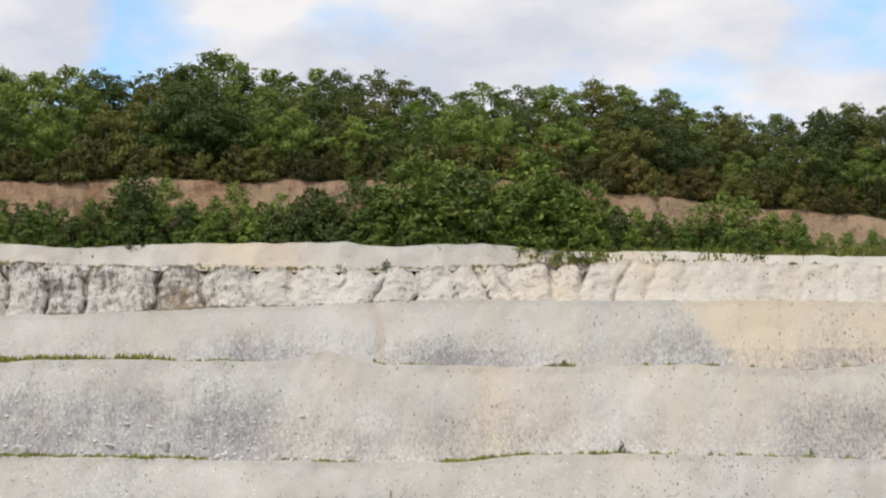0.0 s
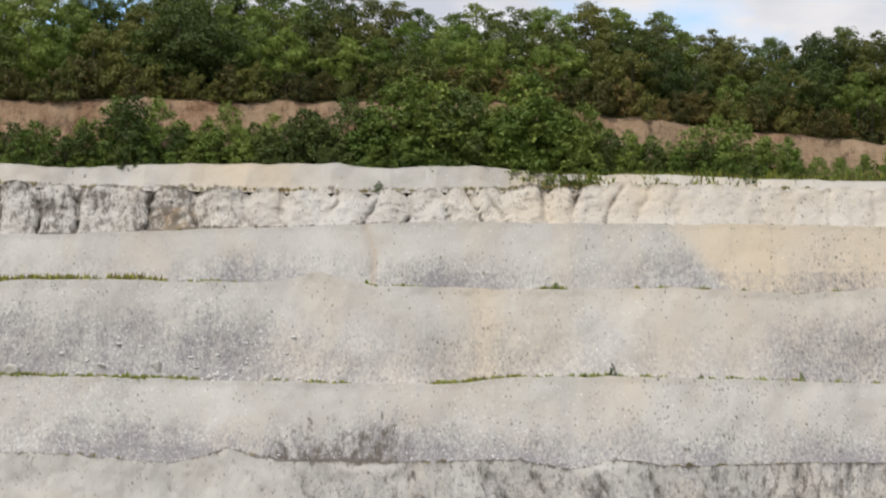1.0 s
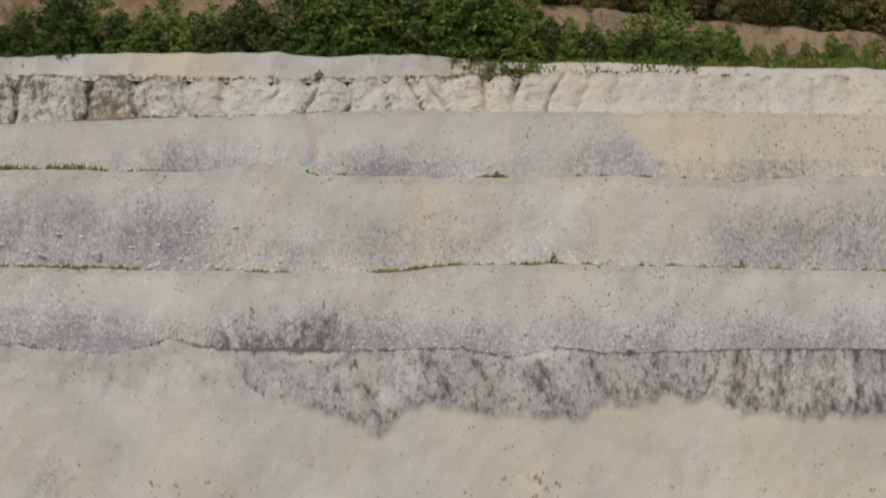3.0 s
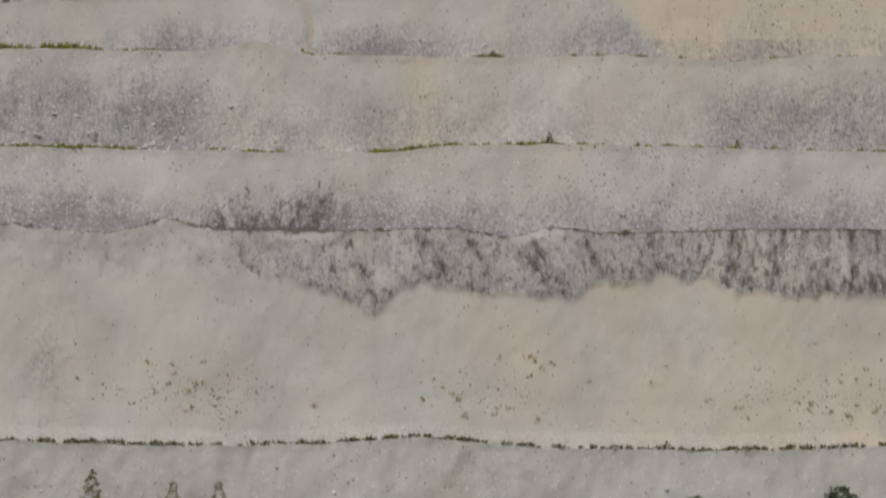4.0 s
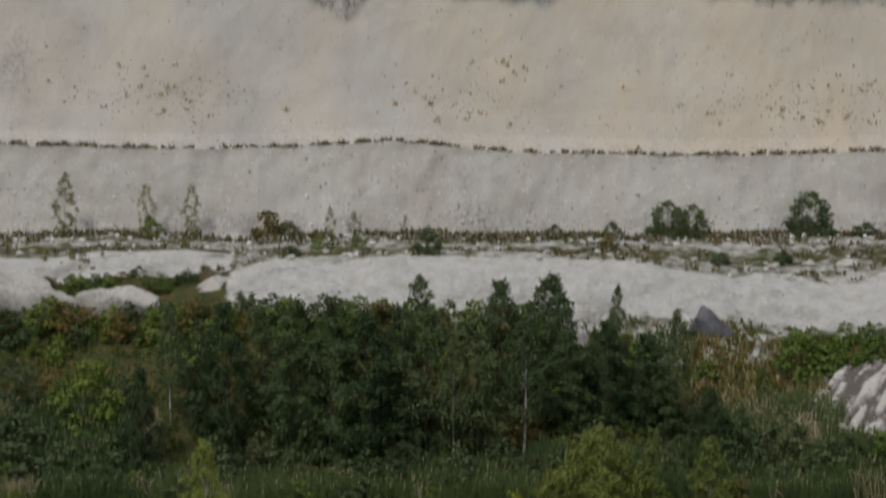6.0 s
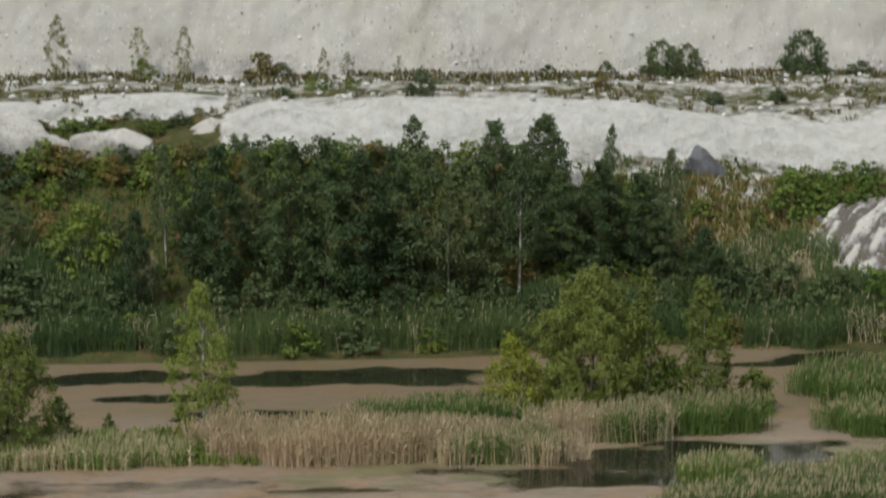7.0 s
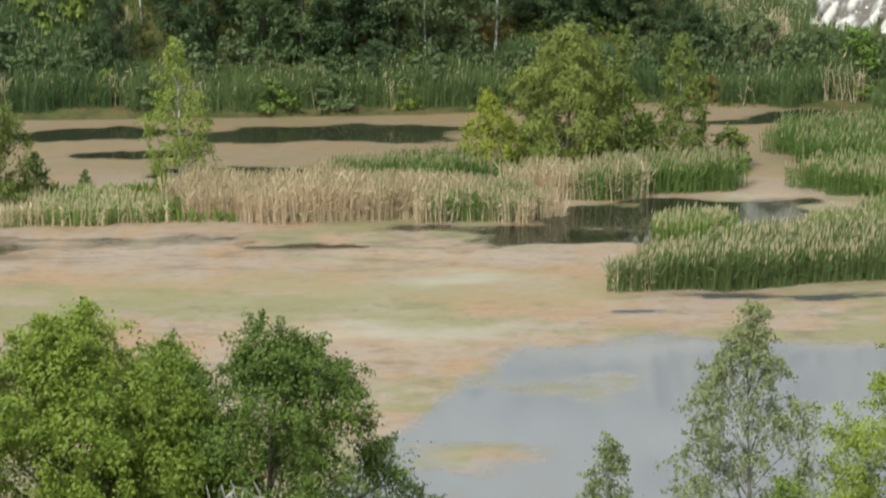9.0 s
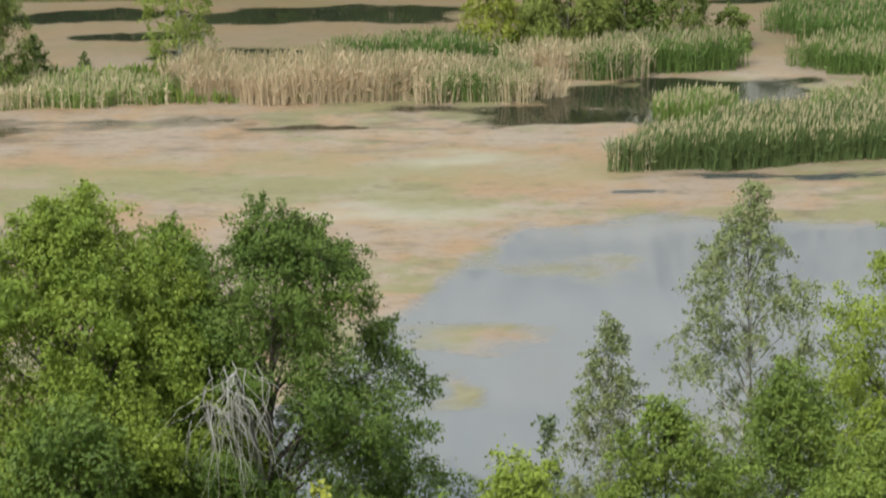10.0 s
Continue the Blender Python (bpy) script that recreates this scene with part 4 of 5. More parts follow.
# ---- reeds ----
def reed_bed(name, label, cx, cy, rx, ry, count, tall, tan, seed, dark=False, z=0.0, turn=0.0, plumes=0.35):
    """A stand of reeds: stems with long leaves and feathery plumes, green or dead and straw-coloured."""
    r = np.random.default_rng(seed)
    count = int(count * 1.35)
    a, q = r.uniform(0, 2 * np.pi, count), np.sqrt(r.uniform(0, 1, count))
    q = q * (1 + 0.25 * np.sin(3 * a + seed) * np.sin(5 * a) + 0.15 * fbm(a * 3, a * 0, 1, 3, seed))
    ex, ey = np.sign(np.cos(a)) * np.abs(np.cos(a)) ** 0.85 * q * rx, np.sign(np.sin(a)) * np.abs(np.sin(a)) ** 0.85 * q * ry
    c, s = math.cos(radians(turn)), math.sin(radians(turn))
    x, y = cx + ex * c - ey * s, cy + ex * s + ey * c
    b = np.stack([x, y, np.maximum(ground_z(x, y), -0.1) + z], 1)
    hgt = tall * r.uniform(0.72, 1.08, count) * (1 + 0.27 * fbm(x, y, 4.5, 3, seed))
    lean = r.normal(size=(count, 2)) * 0.10 * hgt[:, None]
    tip = b + np.concatenate([lean, hgt[:, None]], 1)
    side = unit(np.stack([r.uniform(0.5, 1, count), r.uniform(-0.6, 0.6, count), np.zeros(count)], 1))
    w = 0.017 * (1 + r.uniform(0, 1, count))[:, None]
    vs = [np.stack([b - side * w, b + side * w, tip + side * w * 0.4, tip - side * w * 0.4], 1)]
    straw = (vnoise(x / 3.5, y / 3.5, seed) * 0.6 + r.uniform(0, 0.4, count)) < tan
    main = np.where(straw, 1, 0)
    mats = [main]
    for k in range(3):
        u = (0.3 + 0.22 * k + r.uniform(-0.06, 0.06, count))[:, None]
        st = b + (tip - b) * u
        az = r.uniform(0, 2 * np.pi, count)
        ln = (hgt * r.uniform(0.16, 0.30, count))[:, None]
        en = st + np.stack([np.cos(az), np.sin(az), r.uniform(0.2, 1.4, count)], 1) * ln
        md = (st + en) / 2 + (0, 0, 0.06)
        p = unit(np.cross(en - st, r.normal(size=(count, 3)))) * 0.034
        vs.append(np.stack([st, md + p, en, md - p], 1))
        mats.append(main)
    on = r.uniform(size=count) < plumes
    p = side[on] * 0.05
    vs.append(np.stack([tip[on] - (0, 0, 0.25), tip[on] + p, tip[on] + (0.06, 0, 0.3), tip[on] - p], 1))
    mats.append(np.full(on.sum(), 2))
    v = np.concatenate(vs).reshape(-1, 3)
    ob = sheet(name, v, np.arange(len(v)).reshape(-1, 4), [REED_DARK if dark else REED_GREEN, REED_TAN, PLUME], None, "", False, None, np.concatenate(mats))
    return tagged(ob, label, "reeds", "", "stuff")


reed_bed("reed_bed", "dense green reeds with straw tips at the water", 33.6, 151.2, 12.6, 3.2, 9000, 2.6, 0.08, 1, True, turn=11, plumes=0.26)
reed_bed("reed_bed", "green reeds behind the open pool", 46, 161.6, 12.5, 4.0, 3600, 2.0, 0.12, 2, turn=10)
reed_bed("reed_bed", "small clump of fresh green reeds", 26.2, 160.3, 3.2, 1.8, 900, 1.7, 0.02, 3, plumes=0.3)
reed_bed("reed_bed", "straw-coloured dead reeds on the spit", -1.5, 168.0, 9, 2.6, 3600, 2.7, 0.8, 4)
reed_bed("reed_bed", "mixed green and straw reeds on the spit", 10, 167.5, 6.5, 2.8, 2400, 2.3, 0.45, 5)
reed_bed("reed_bed", "pale reeds beside the round tree", 19, 172.5, 5, 1.9, 1300, 2.6, 0.5, 6)
reed_bed("reed_bed", "short green and straw reeds on the spit", -19, 167.2, 8.5, 2.6, 2800, 1.55, 0.34, 7)
reed_bed("reed_bed", "green reeds in the middle of the spit", 7.5, 174.6, 6, 3.0, 2600, 2.6, 0.05, 8, plumes=0.2)
reed_bed("reed_bed", "green reeds along the pool", 26.5, 174.6, 6.0, 1.6, 1500, 2.6, 0.12, 9)
reed_bed("reed_bed", "green reed island", 46, 186, 9.5, 5.5, 3200, 2.2, 0.04, 10, plumes=0.25)
reed_bed("reed_bed", "green reeds by the far channel", 44.5, 173.5, 8, 3.2, 2000, 2.2, 0.08, 11, plumes=0.4)
for k, (x, y, rx, ry, n, tan) in enumerate(((-27, 205.0, 10, 3.2, 2600, 0.25), (-8, 204, 9, 1.7, 1700, 0.2), (8, 205, 10, 1.8, 2000, 0.12), (24, 209, 8, 2.0, 1500, 0.12), (43, 207.5, 8, 4.2, 2600, 0.35), (58, 203, 9, 5, 2000, 0.3))):
    reed_bed("reed_bed", "dark green reeds with straw plumes on the far bank", x, y, rx, ry, n, 2.6, tan, 20 + k, True, plumes=0.05)
reed_bed("reed_bed", "tall reeds on the far slope", -26, 211, 9, 3.5, 2000, 2.8, 0.22, 31, True, plumes=0.08)
reed_bed("reed_bed", "tall reeds below the white heap", 38, 214, 7, 4.5, 2000, 2.8, 0.22, 32, True, plumes=0.1)

# ---- trees and bushes on the far bank ----
BANK = "trees on the far bank"
bank_kinds = [
    plant("tree", "dark dense tree on the far bank", "tree", 14, 3.2, 41, OVAL, 44, 1.15, 0.28, 0.55, BARK, LEAF_DEEP, 0.16, 0.04, group=BANK, spray=0.3),
    plant("tree", "tall mid green tree on the far bank", "tree", 14, 2.7, 42, OVAL, 42, 1.0, 0.27, 0.52, BARK, LEAF_WILLOW, 0.14, 0.05, 0.3, group=BANK, spray=0.3),
    plant("birch", "slender birch with a white trunk on the far bank", "tree", 12, 2.0, 43, SPIRE, 28, 0.75, 0.25, 0.4, BIRCH_BARK, LEAF_WILLOW, 0.13, 0.4, 0.8, group=BANK, spray=0.3),
    plant("tree", "dense dark round-topped tree below the chalk bank", "tree", 10, 3.2, 44, DOME, 46, 1.1, 0.27, 0.55, BARK, LEAF_DEEP, 0.16, 0.04, group=BANK, spray=0.3),
]
WEST_TREES = (
    (0, -17.9, 207.9, 9.6, 0.75),
    (1, -29.5, 215.5, 6.0, 1.5),
    (2, -15.6, 214.5, 12.0, 0.9),
    (0, -10.8, 210.7, 14.2, 0.85),
    (0, -4.5, 211, 14.0, 0.95),
    (0, -1.2, 209.8, 15.0, 0.95),
    (0, 2.3, 210.6, 13.2, 1.0),
    (1, -7.5, 216, 10.5, 1.0),
    (1, -13.5, 218, 8.0, 1.0),
)
EAST_TREES = (
    (1, 7.4, 210.9, 16.4, 0.95),
    (0, 5.0, 213, 12.0, 1.0),
    (1, 12, 211.7, 12.8, 1.0),
    (2, 16.2, 211.1, 13.8, 1.0),
    (3, 19.2, 222.5, 10.6, 0.95),
    (0, 14.5, 219, 11.5, 1.0),
    (1, 25.1, 218, 13.0, 0.55),
    (0, 23.8, 216.3, 10.5, 1.0),
    (0, 27.5, 216.5, 9.2, 1.15),
    (2, 30.7, 217.4, 11.6, 0.9),
    (0, 20.5, 215.5, 9.6, 1.1),
    (1, 29.5, 215, 8.0, 1.2),
    (2, 9.8, 209.5, 12.6, 0.8),
    (0, 33.5, 213.5, 6.6, 1.3),
)
for stand_of in (WEST_TREES, EAST_TREES):
    for kind, x, y, h, wide in stand_of:
        spread(bank_kinds[kind], x, y, h, (14, 14, 12, 10)[kind], rng.uniform(0, 360), wide * rng.uniform(1.0, 1.35) if kind < 2 else wide)
SHRUB = "shrubs on the far bank"
shrubs = [
    plant("shrub", "rounded green shrub on the far bank", "shrub", 4, 2.2, 51, DOME, 13, 0.9, 0.36, 0.55, BARK, LEAF_MID, 0.06, 0.02, group=SHRUB, limbs=4),
    plant("shrub", "dark willow shrub on the far bank", "shrub", 4, 2.1, 52, DOME, 13, 0.9, 0.36, 0.55, BARK, LEAF_WILLOW, 0.06, 0.02, group=SHRUB, limbs=4),
    plant("shrub", "dry olive and rust coloured weeds", "shrub", 4, 2.4, 53, DOME, 13, 0.9, 0.36, 0.5, BARK, LEAF_DRY, 0.05, 0.02, group=SHRUB, limbs=4),
    plant("shrub", "dense round bush at the cliff foot", "shrub", 4, 2.2, 55, DOME, 26, 0.8, 0.19, 0.5, BARK, LEAF_WILLOW, 0.06, 0.02, group=SHRUB, limbs=4),
    plant("shrub", "bright yellow-green shrub on the far bank", "shrub", 4, 2.2, 56, DOME, 14, 0.85, 0.32, 0.5, BARK, LEAF_LIGHT, 0.06, 0.02, group=SHRUB, limbs=4),
    plant("shrub", "slim young birch with thin foliage", "shrub", 6, 1.7, 54, OVAL, 30, 0.5, 0.16, 0.26, BIRCH_BARK, LEAF_OLIVE, 0.05, 0.06, group=SHRUB, limbs=4),
]
SLOPE_SHRUBS = (
    (1, 36.2, 212, 5.6, 1.1),
    (1, 39.7, 210.9, 5.4, 1.1),
    (0, 43.5, 224, 4.4, 1.3),
    (0, 47, 224.5, 3.6, 1.3),
    (0, 50.5, 224.5, 3.6, 1.5),
    (0, 48.5, 206.9, 4.4, 1.4),
    (0, -26.6, 235, 2.2, 1.5),
    (0, -23, 235.5, 1.4, 2.0),
    (0, -18, 235.5, 1.2, 2.0),
    (4, -22.5, 213.5, 6.4, 1.0),
    (4, -13.5, 222, 4.0, 1.2),
    (1, -28, 208, 5.5, 1.4),
    (1, -33, 210, 6, 1.4),
)
CLIFF_FOOT_SHRUBS = (
    (5, -30.3, 260.6, 7.4, 0.9),
    (5, -21.5, 260.6, 6.0, 0.8),
    (5, -16.5, 260.6, 6.0, 0.8),
    (0, -21.0, 260.4, 2.6, 1.0),
    (2, -8, 260.3, 3.4, 1.2),
    (3, -6, 260.0, 2.2, 1.2),
    (5, -1.4, 260, 3.5, 0.9),
    (5, 1.1, 259.6, 3.0, 1.2),
    (5, 6.8, 260, 2.6, 1.0),
    (3, 23, 260, 1.7, 1.2),
    (3, 29.6, 260.2, 2.2, 0.9),
    (3, 35.6, 259.8, 4.4, 1.0),
    (3, 38.4, 259.6, 4.0, 0.9),
    (3, 51, 258.5, 5.0, 1.0),
    (3, 57.3, 260, 2.0, 1.8),
)
TERRACE_SHRUBS = (
    (3, -5.4, 245.7, 1.2, 1.8),
    (0, -2.6, 248.8, 1.8, 0.9),
    (0, -1.2, 249, 1.3, 0.9),
    (0, 1.5, 248, 1.6, 1.0),
    (3, 38.8, 244.1, 1.4, 1.6),
    (3, 45.7, 246.4, 1.4, 1.5),
    (2, 27.6, 248.5, 1.3, 1.6),
    (1, 8.5, 241, 3.0, 1.0),
)
for patch in (SLOPE_SHRUBS, CLIFF_FOOT_SHRUBS, TERRACE_SHRUBS):
    for kind, x, y, h, wide in patch:
        spread(shrubs[kind], x, y, h, (4, 4, 4, 4, 4, 6)[kind], rng.uniform(0, 360), wide)
for x in np.arange(-34, 60, 5.2):
    px = x + rng.uniform(-2, 2)
    spread(shrubs[rng.choice((0, 1, 1, 4))], px, float(lerp(px, SHORE)) + rng.uniform(1.0, 4.0), rng.uniform(1.6, 3.2), 4, rng.uniform(0, 360), rng.uniform(1.1, 1.6))
for x in np.arange(-34, 62, 3.1):
    px = x + rng.uniform(-1.3, 1.3)
    spread(shrubs[rng.choice((1, 1, 3))], px, float(lerp(px, SHORE)) + rng.uniform(3.2, 6.5), rng.uniform(2.6, 4.4), 4, rng.uniform(0, 360), rng.uniform(0.9, 1.5))
for k, x in enumerate(np.arange(-36, 64, 1.5)):
    if 20.2 < x < 24.5 or 27.5 < x < 43:
        continue
    y = 228.4 + rng.uniform(-1.2, 1.2)
    spread(shrubs[(0, 4, 2, 1)[k % 4]], x + rng.uniform(-0.5, 0.5), y, rng.uniform(1.5, 3.4) * (1.15 if x < 20 else 0.8), 4, rng.uniform(0, 360), rng.uniform(1.0, 1.5))
for x in np.arange(-44, -12.5, 1.1):
    spread(shrubs[rng.choice(3, p=(0.4, 0.4, 0.2))], x + rng.uniform(-0.5, 0.5), 237.2 + rng.uniform(-1.8, 1.6), rng.uniform(0.7, 1.6), 4, rng.uniform(0, 360), rng.uniform(1.4, 2.2))
for x in np.arange(-36, -7, 1.7):
    spread(shrubs[rng.choice((0, 1, 2))], x + rng.uniform(-0.5, 0.5), 230.3 + rng.uniform(-0.5, 0.5), rng.uniform(1.6, 2.8), 4, rng.uniform(0, 360), rng.uniform(1.1, 1.6))
for k in range(130):
    x, y = rng.uniform(-42, 66), rng.uniform(207, 230.5)
    if x > 41 and 212 < y < 226:
        continue
    spread(shrubs[rng.choice(5, p=(0.24, 0.16, 0.26, 0.0, 0.34))], x, y, rng.uniform(0.9, 2.8), 4, rng.uniform(0, 360), rng.uniform(1.0, 1.7))

# ---- trees on the spit in the lake ----
stand(plant("birch", "slender light green birch with a white trunk", "tree", 12.3, 2.7, 61, OVAL, 60, 0.8, 0.19, 0.42, BIRCH_BARK, LEAF_SPIT, 0.17, 0.06, 0.5), -10.0, 172.6)
stand(plant("tree", "small yellow-green tree among the reeds", "tree", 6.9, 2.6, 62, ((0, 0.8), (0.3, 1.0), (0.6, 0.75), (1, 0.1)), 46, 0.9, 0.19, 0.45, BARK, LEAF_YELLOW, 0.08, 0.02), 13.4, 178.1)
stand(plant("tree", "large round olive green willow in the reeds", "tree", 11.4, 5.3, 63, DOME, 100, 1.4, 0.19, 0.5, BARK, LEAF_BIRCH, 0.2, 0.02), 19.5, 180.4)
stand(plant("birch", "thin birch with a bare white top", "tree", 11.8, 2.0, 64, SPIRE, 34, 0.75, 0.28, 0.36, BIRCH_BARK, LEAF_BIRCH, 0.10, 0.05, 0.3), 23.8, 179.8)
stand(plant("birch", "light green birch with a white trunk", "tree", 11.0, 2.4, 65, OVAL, 48, 0.95, 0.21, 0.42, BIRCH_BARK, LEAF_BIRCH, 0.11, 0.02, 0.2), 28.4, 179.9)
stand(plant("shrub", "round green shrub at the pool", "shrub", 4.1, 1.9, 66, DOME, 22, 0.85, 0.28, 0.55, BARK, LEAF_BIRCH, 0.06, 0.02), 32.3, 181)
stand(plant("shrub", "round green shrub under the willow", "shrub", 4.6, 2.4, 67, DOME, 24, 0.95, 0.28, 0.55, BARK, LEAF_MID, 0.06, 0.02), 25.5, 181)
stand(plant("tree", "olive green willow at the lake's edge", "tree", 9.2, 3.6, 68, DOME, 60, 1.25, 0.2, 0.38, BARK, LEAF_BIRCH, 0.15, 0.04), -23.9, 168.5)
stand(plant("shrub", "dark young pine-like shrub in the reeds", "shrub", 3.6, 1.5, 69, SPIRE, 18, 0.5, 0.22, 0.7, BARK, LEAF_DARK, 0.05, 0.03), -20.9, 174.7)
stand(plant("shrub", "small dark sapling in the reeds", "shrub", 2.4, 0.9, 70, SPIRE, 12, 0.35, 0.18, 0.7, BARK, LEAF_DARK, 0.04, 0.03), -17.5, 178)
stand(plant("sapling", "leafless pale dead sapling leaning in the reeds", "tree", 4.5, 1.2, 71, OVAL, 9, 0.35, 0.16, 0.03, BIRCH_BARK, LEAF_BIRCH, 0.06, 0.3), 18.6, 177.2)
stand(plant("sapling", "leafless pale dead sapling in the straw reeds", "tree", 4.2, 0.6, 72, SPIRE, 8, 0.3, 0.16, 0.03, BIRCH_BARK, LEAF_BIRCH, 0.045, 0.3), 2.9, 173.5)

# ---- trees on the near bank ----
stand(plant("tree", "big light green elm with a broad bushy crown", "tree", 15.9, 5.8, 81, DOME, 124, 1.42, 0.105, 0.46, BARK, LEAF_SPRING, 0.26, 0.14, 0.2, limbs=46, spray=0.5), -6.5, 58)
stand(plant("tree", "broad mid green elm with drooping sprays", "tree", 15.7, 5.5, 82, DOME, 120, 1.3, 0.10, 0.46, BARK, LEAF_ELM, 0.24, 0.14, 0.3, limbs=44, spray=0.5), -1.7, 59.0)
stand(plant("tree", "light green elm between two broader crowns", "tree", 15.6, 3.0, 96, DOME, 66, 1.25, 0.105, 0.44, BARK, LEAF_SPRING, 0.2, 0.3, 0.2, limbs=30, spray=0.5), -3.7, 60.5)
stand(plant("birch", "tall airy birch with pale twigs", "tree", 19.5, 2.9, 83, OVAL, 80, 1.0, 0.115, 0.2, BIRCH_BARK, LEAF_AIRY, 0.13, 0.4, 0.6, limbs=70, spray=0.75), 14.3, 71)
stand(plant("birch", "smaller birch with a narrow crown", "tree", 15.5, 1.6, 84, OVAL, 50, 0.75, 0.115, 0.28, BIRCH_BARK, LEAF_AIRY, 0.10, 0.4, 0.6, limbs=44, spray=0.7), 9.9, 73)
stand(plant("tree", "dense bright green maple on the bank", "tree", 18.8, 3.5, 85, DOME, 56, 1.3, 0.11, 0.42, BARK, LEAF_SPRING, 0.22, 0.3, limbs=30), 17.6, 66)
stand(plant("bush", "light green elm bush low on the bank", "bush", 7.6, 2.3, 86, DOME, 40, 1.05, 0.115, 0.38, BARK, LEAF_SPRING, 0.10, 0.05), 4.9, 50)
stand(plant("bush", "bright bush at the foot of the elm", "bush", 6.6, 1.2, 87, OVAL, 24, 0.75, 0.115, 0.38, BARK, LEAF_SPRING, 0.07, 0.05), 2.6, 51.5)
stand(plant("bush", "bright green willow bush on the bank", "bush", 10.6, 2.3, 88, DOME, 44, 1.1, 0.115, 0.38, BARK, LEAF_ELM, 0.10, 0.35, 0.2), 9.6, 60)
stand(plant("bush", "dense grey-green willow bush on the bank", "bush", 11.8, 2.6, 89, DOME, 48, 1.15, 0.115, 0.36, BARK, LEAF_ELM, 0.12, 0.35, 0.2), 13.4, 62)
stand(plant("bush", "leafy green bush low on the bank", "bush", 8.6, 2.4, 90, DOME, 36, 1.1, 0.12, 0.38, BARK, LEAF_ELM, 0.10, 0.05), 13.6, 55)
stand(plant("sapling", "small dark sapling before the water", "tree", 10.9, 0.9, 91, SPIRE, 24, 0.4, 0.16, 0.5, BARK, LEAF_WILLOW, 0.05, 0.4, 0.4), 6.6, 66)
stand(plant("sapling", "thin yellow-green sapling under the elm", "tree", 6.4, 0.7, 92, SPIRE, 14, 0.32, 0.15, 0.6, BARK, LEAF_YELLOW, 0.04, 0.5), 0.35, 45)
stand(plant("bush", "low green bush below the elms", "bush", 7.0, 2.6, 93, DOME, 34, 1.15, 0.13, 0.4, BARK, LEAF_ELM, 0.1, 0.05), 0.6, 53.5)
stand(plant("bush", "low green bush under the broad elm", "bush", 9.6, 3.0, 94, DOME, 36, 1.25, 0.13, 0.4, BARK, LEAF_ELM, 0.1, 0.05), -6.2, 53)

# ---- a fan of bare grey twigs hanging in the elm ----
r = np.random.default_rng(12)
dead = tagged(new("dead_branch"), "bare grey dead branch with hanging twigs in the elm", "branch")
stem = np.array([[-1.6, 58.4, 17.5], [-1.9, 56.5, 20.5], [-2.1, 54.8, 22.0], [-2.3, 54.0, 22.1]])
sheet("stem", *tube(stem, (0.09, 0.07, 0.05, 0.03), 6), DEAD, dead, "", True)
for k in range(60):
    top = np.array([-2.2 + r.normal() * 0.35, 53.6 + r.normal() * 0.25, 21.9 + r.normal() * 0.35])
    end = top + np.array([r.normal() * 0.75, -0.3 + r.normal() * 0.3, -r.uniform(0.9, 3.2)])
    mid = (top + end) / 2 + np.array([r.normal() * 0.4, -0.35, 0.3])
    u = np.linspace(0, 1, 9)[:, None]
    arc = top * (1 - u) ** 2 + 2 * mid * u * (1 - u) + end * u**2 + np.cumsum(r.normal(size=(9, 3)), 0) * 0.05
    sheet("twig", *tube(arc, 0.010 * (1.15 - u[:, 0]), 4), DEAD, dead, "", True)


# ---- chalk blocks, heaps and rubble ----
def lump(seed, n=2, rough=0.28):
    """A broken block as corners and triangles, about 1 across its radius."""
    bm = bmesh.new()
    bmesh.ops.create_icosphere(bm, subdivisions=n, radius=1.0)
    r = np.random.default_rng(seed)
    v = np.array([q.co[:] for q in bm.verts])
    f = np.array([[q.index for q in p.verts] for p in bm.faces])
    bm.free()
    for k in range(11):
        nrm = unit(r.normal(size=3))
        d = v @ nrm
        cut = r.uniform(0.42, 0.8)
        v = v - np.clip(d - cut, 0, None)[:, None] * nrm
    v = v * (1 + rough * fbm(v[:, 0] * 2 + 9 * seed, v[:, 1] * 2 + v[:, 2] * 3, 1.2, 3, seed))[:, None]
    return v, f


LUMPS = [lump(k, 1) for k in range(6)]


def rubble(name, label, xs, ys, zs, size, seed):
    """Many small chalk pieces lying about."""
    r = np.random.default_rng(seed)
    pieces = []
    for x, y, z, s in zip(xs, ys, zs, size):
        v, f = LUMPS[r.integers(6)]
        a = r.uniform(0, 6.28)
        q = v * s * (r.uniform(0.8, 1.4), r.uniform(0.8, 1.2), r.uniform(0.55, 0.9))
        q = np.stack([q[:, 0] * math.cos(a) - q[:, 1] * math.sin(a), q[:, 0] * math.sin(a) + q[:, 1] * math.cos(a), q[:, 2]], 1)
        pieces.append((q + (x, y, z + 0.3 * s), f))
    return tagged(sheet(name, *join(pieces), RUBBLE), label, "rubble", "", "stuff")


def rubble_mat():
    m = Mat("loose_chalk", 0.95, 0.1)
    isl = m.n.new("ShaderNodeNewGeometry").outputs["Random Per Island"]
    c = m.mix(isl, (0.60, 0.59, 0.57), (0.84, 0.835, 0.82))
    n = m.noise(2.5, 5, 0.65)
    m.bump(n, 0.6, 0.12)
    return m.color(m.mix(m.step(n, 0.58, 0.78, 0.5), c, (0.42, 0.405, 0.39)))


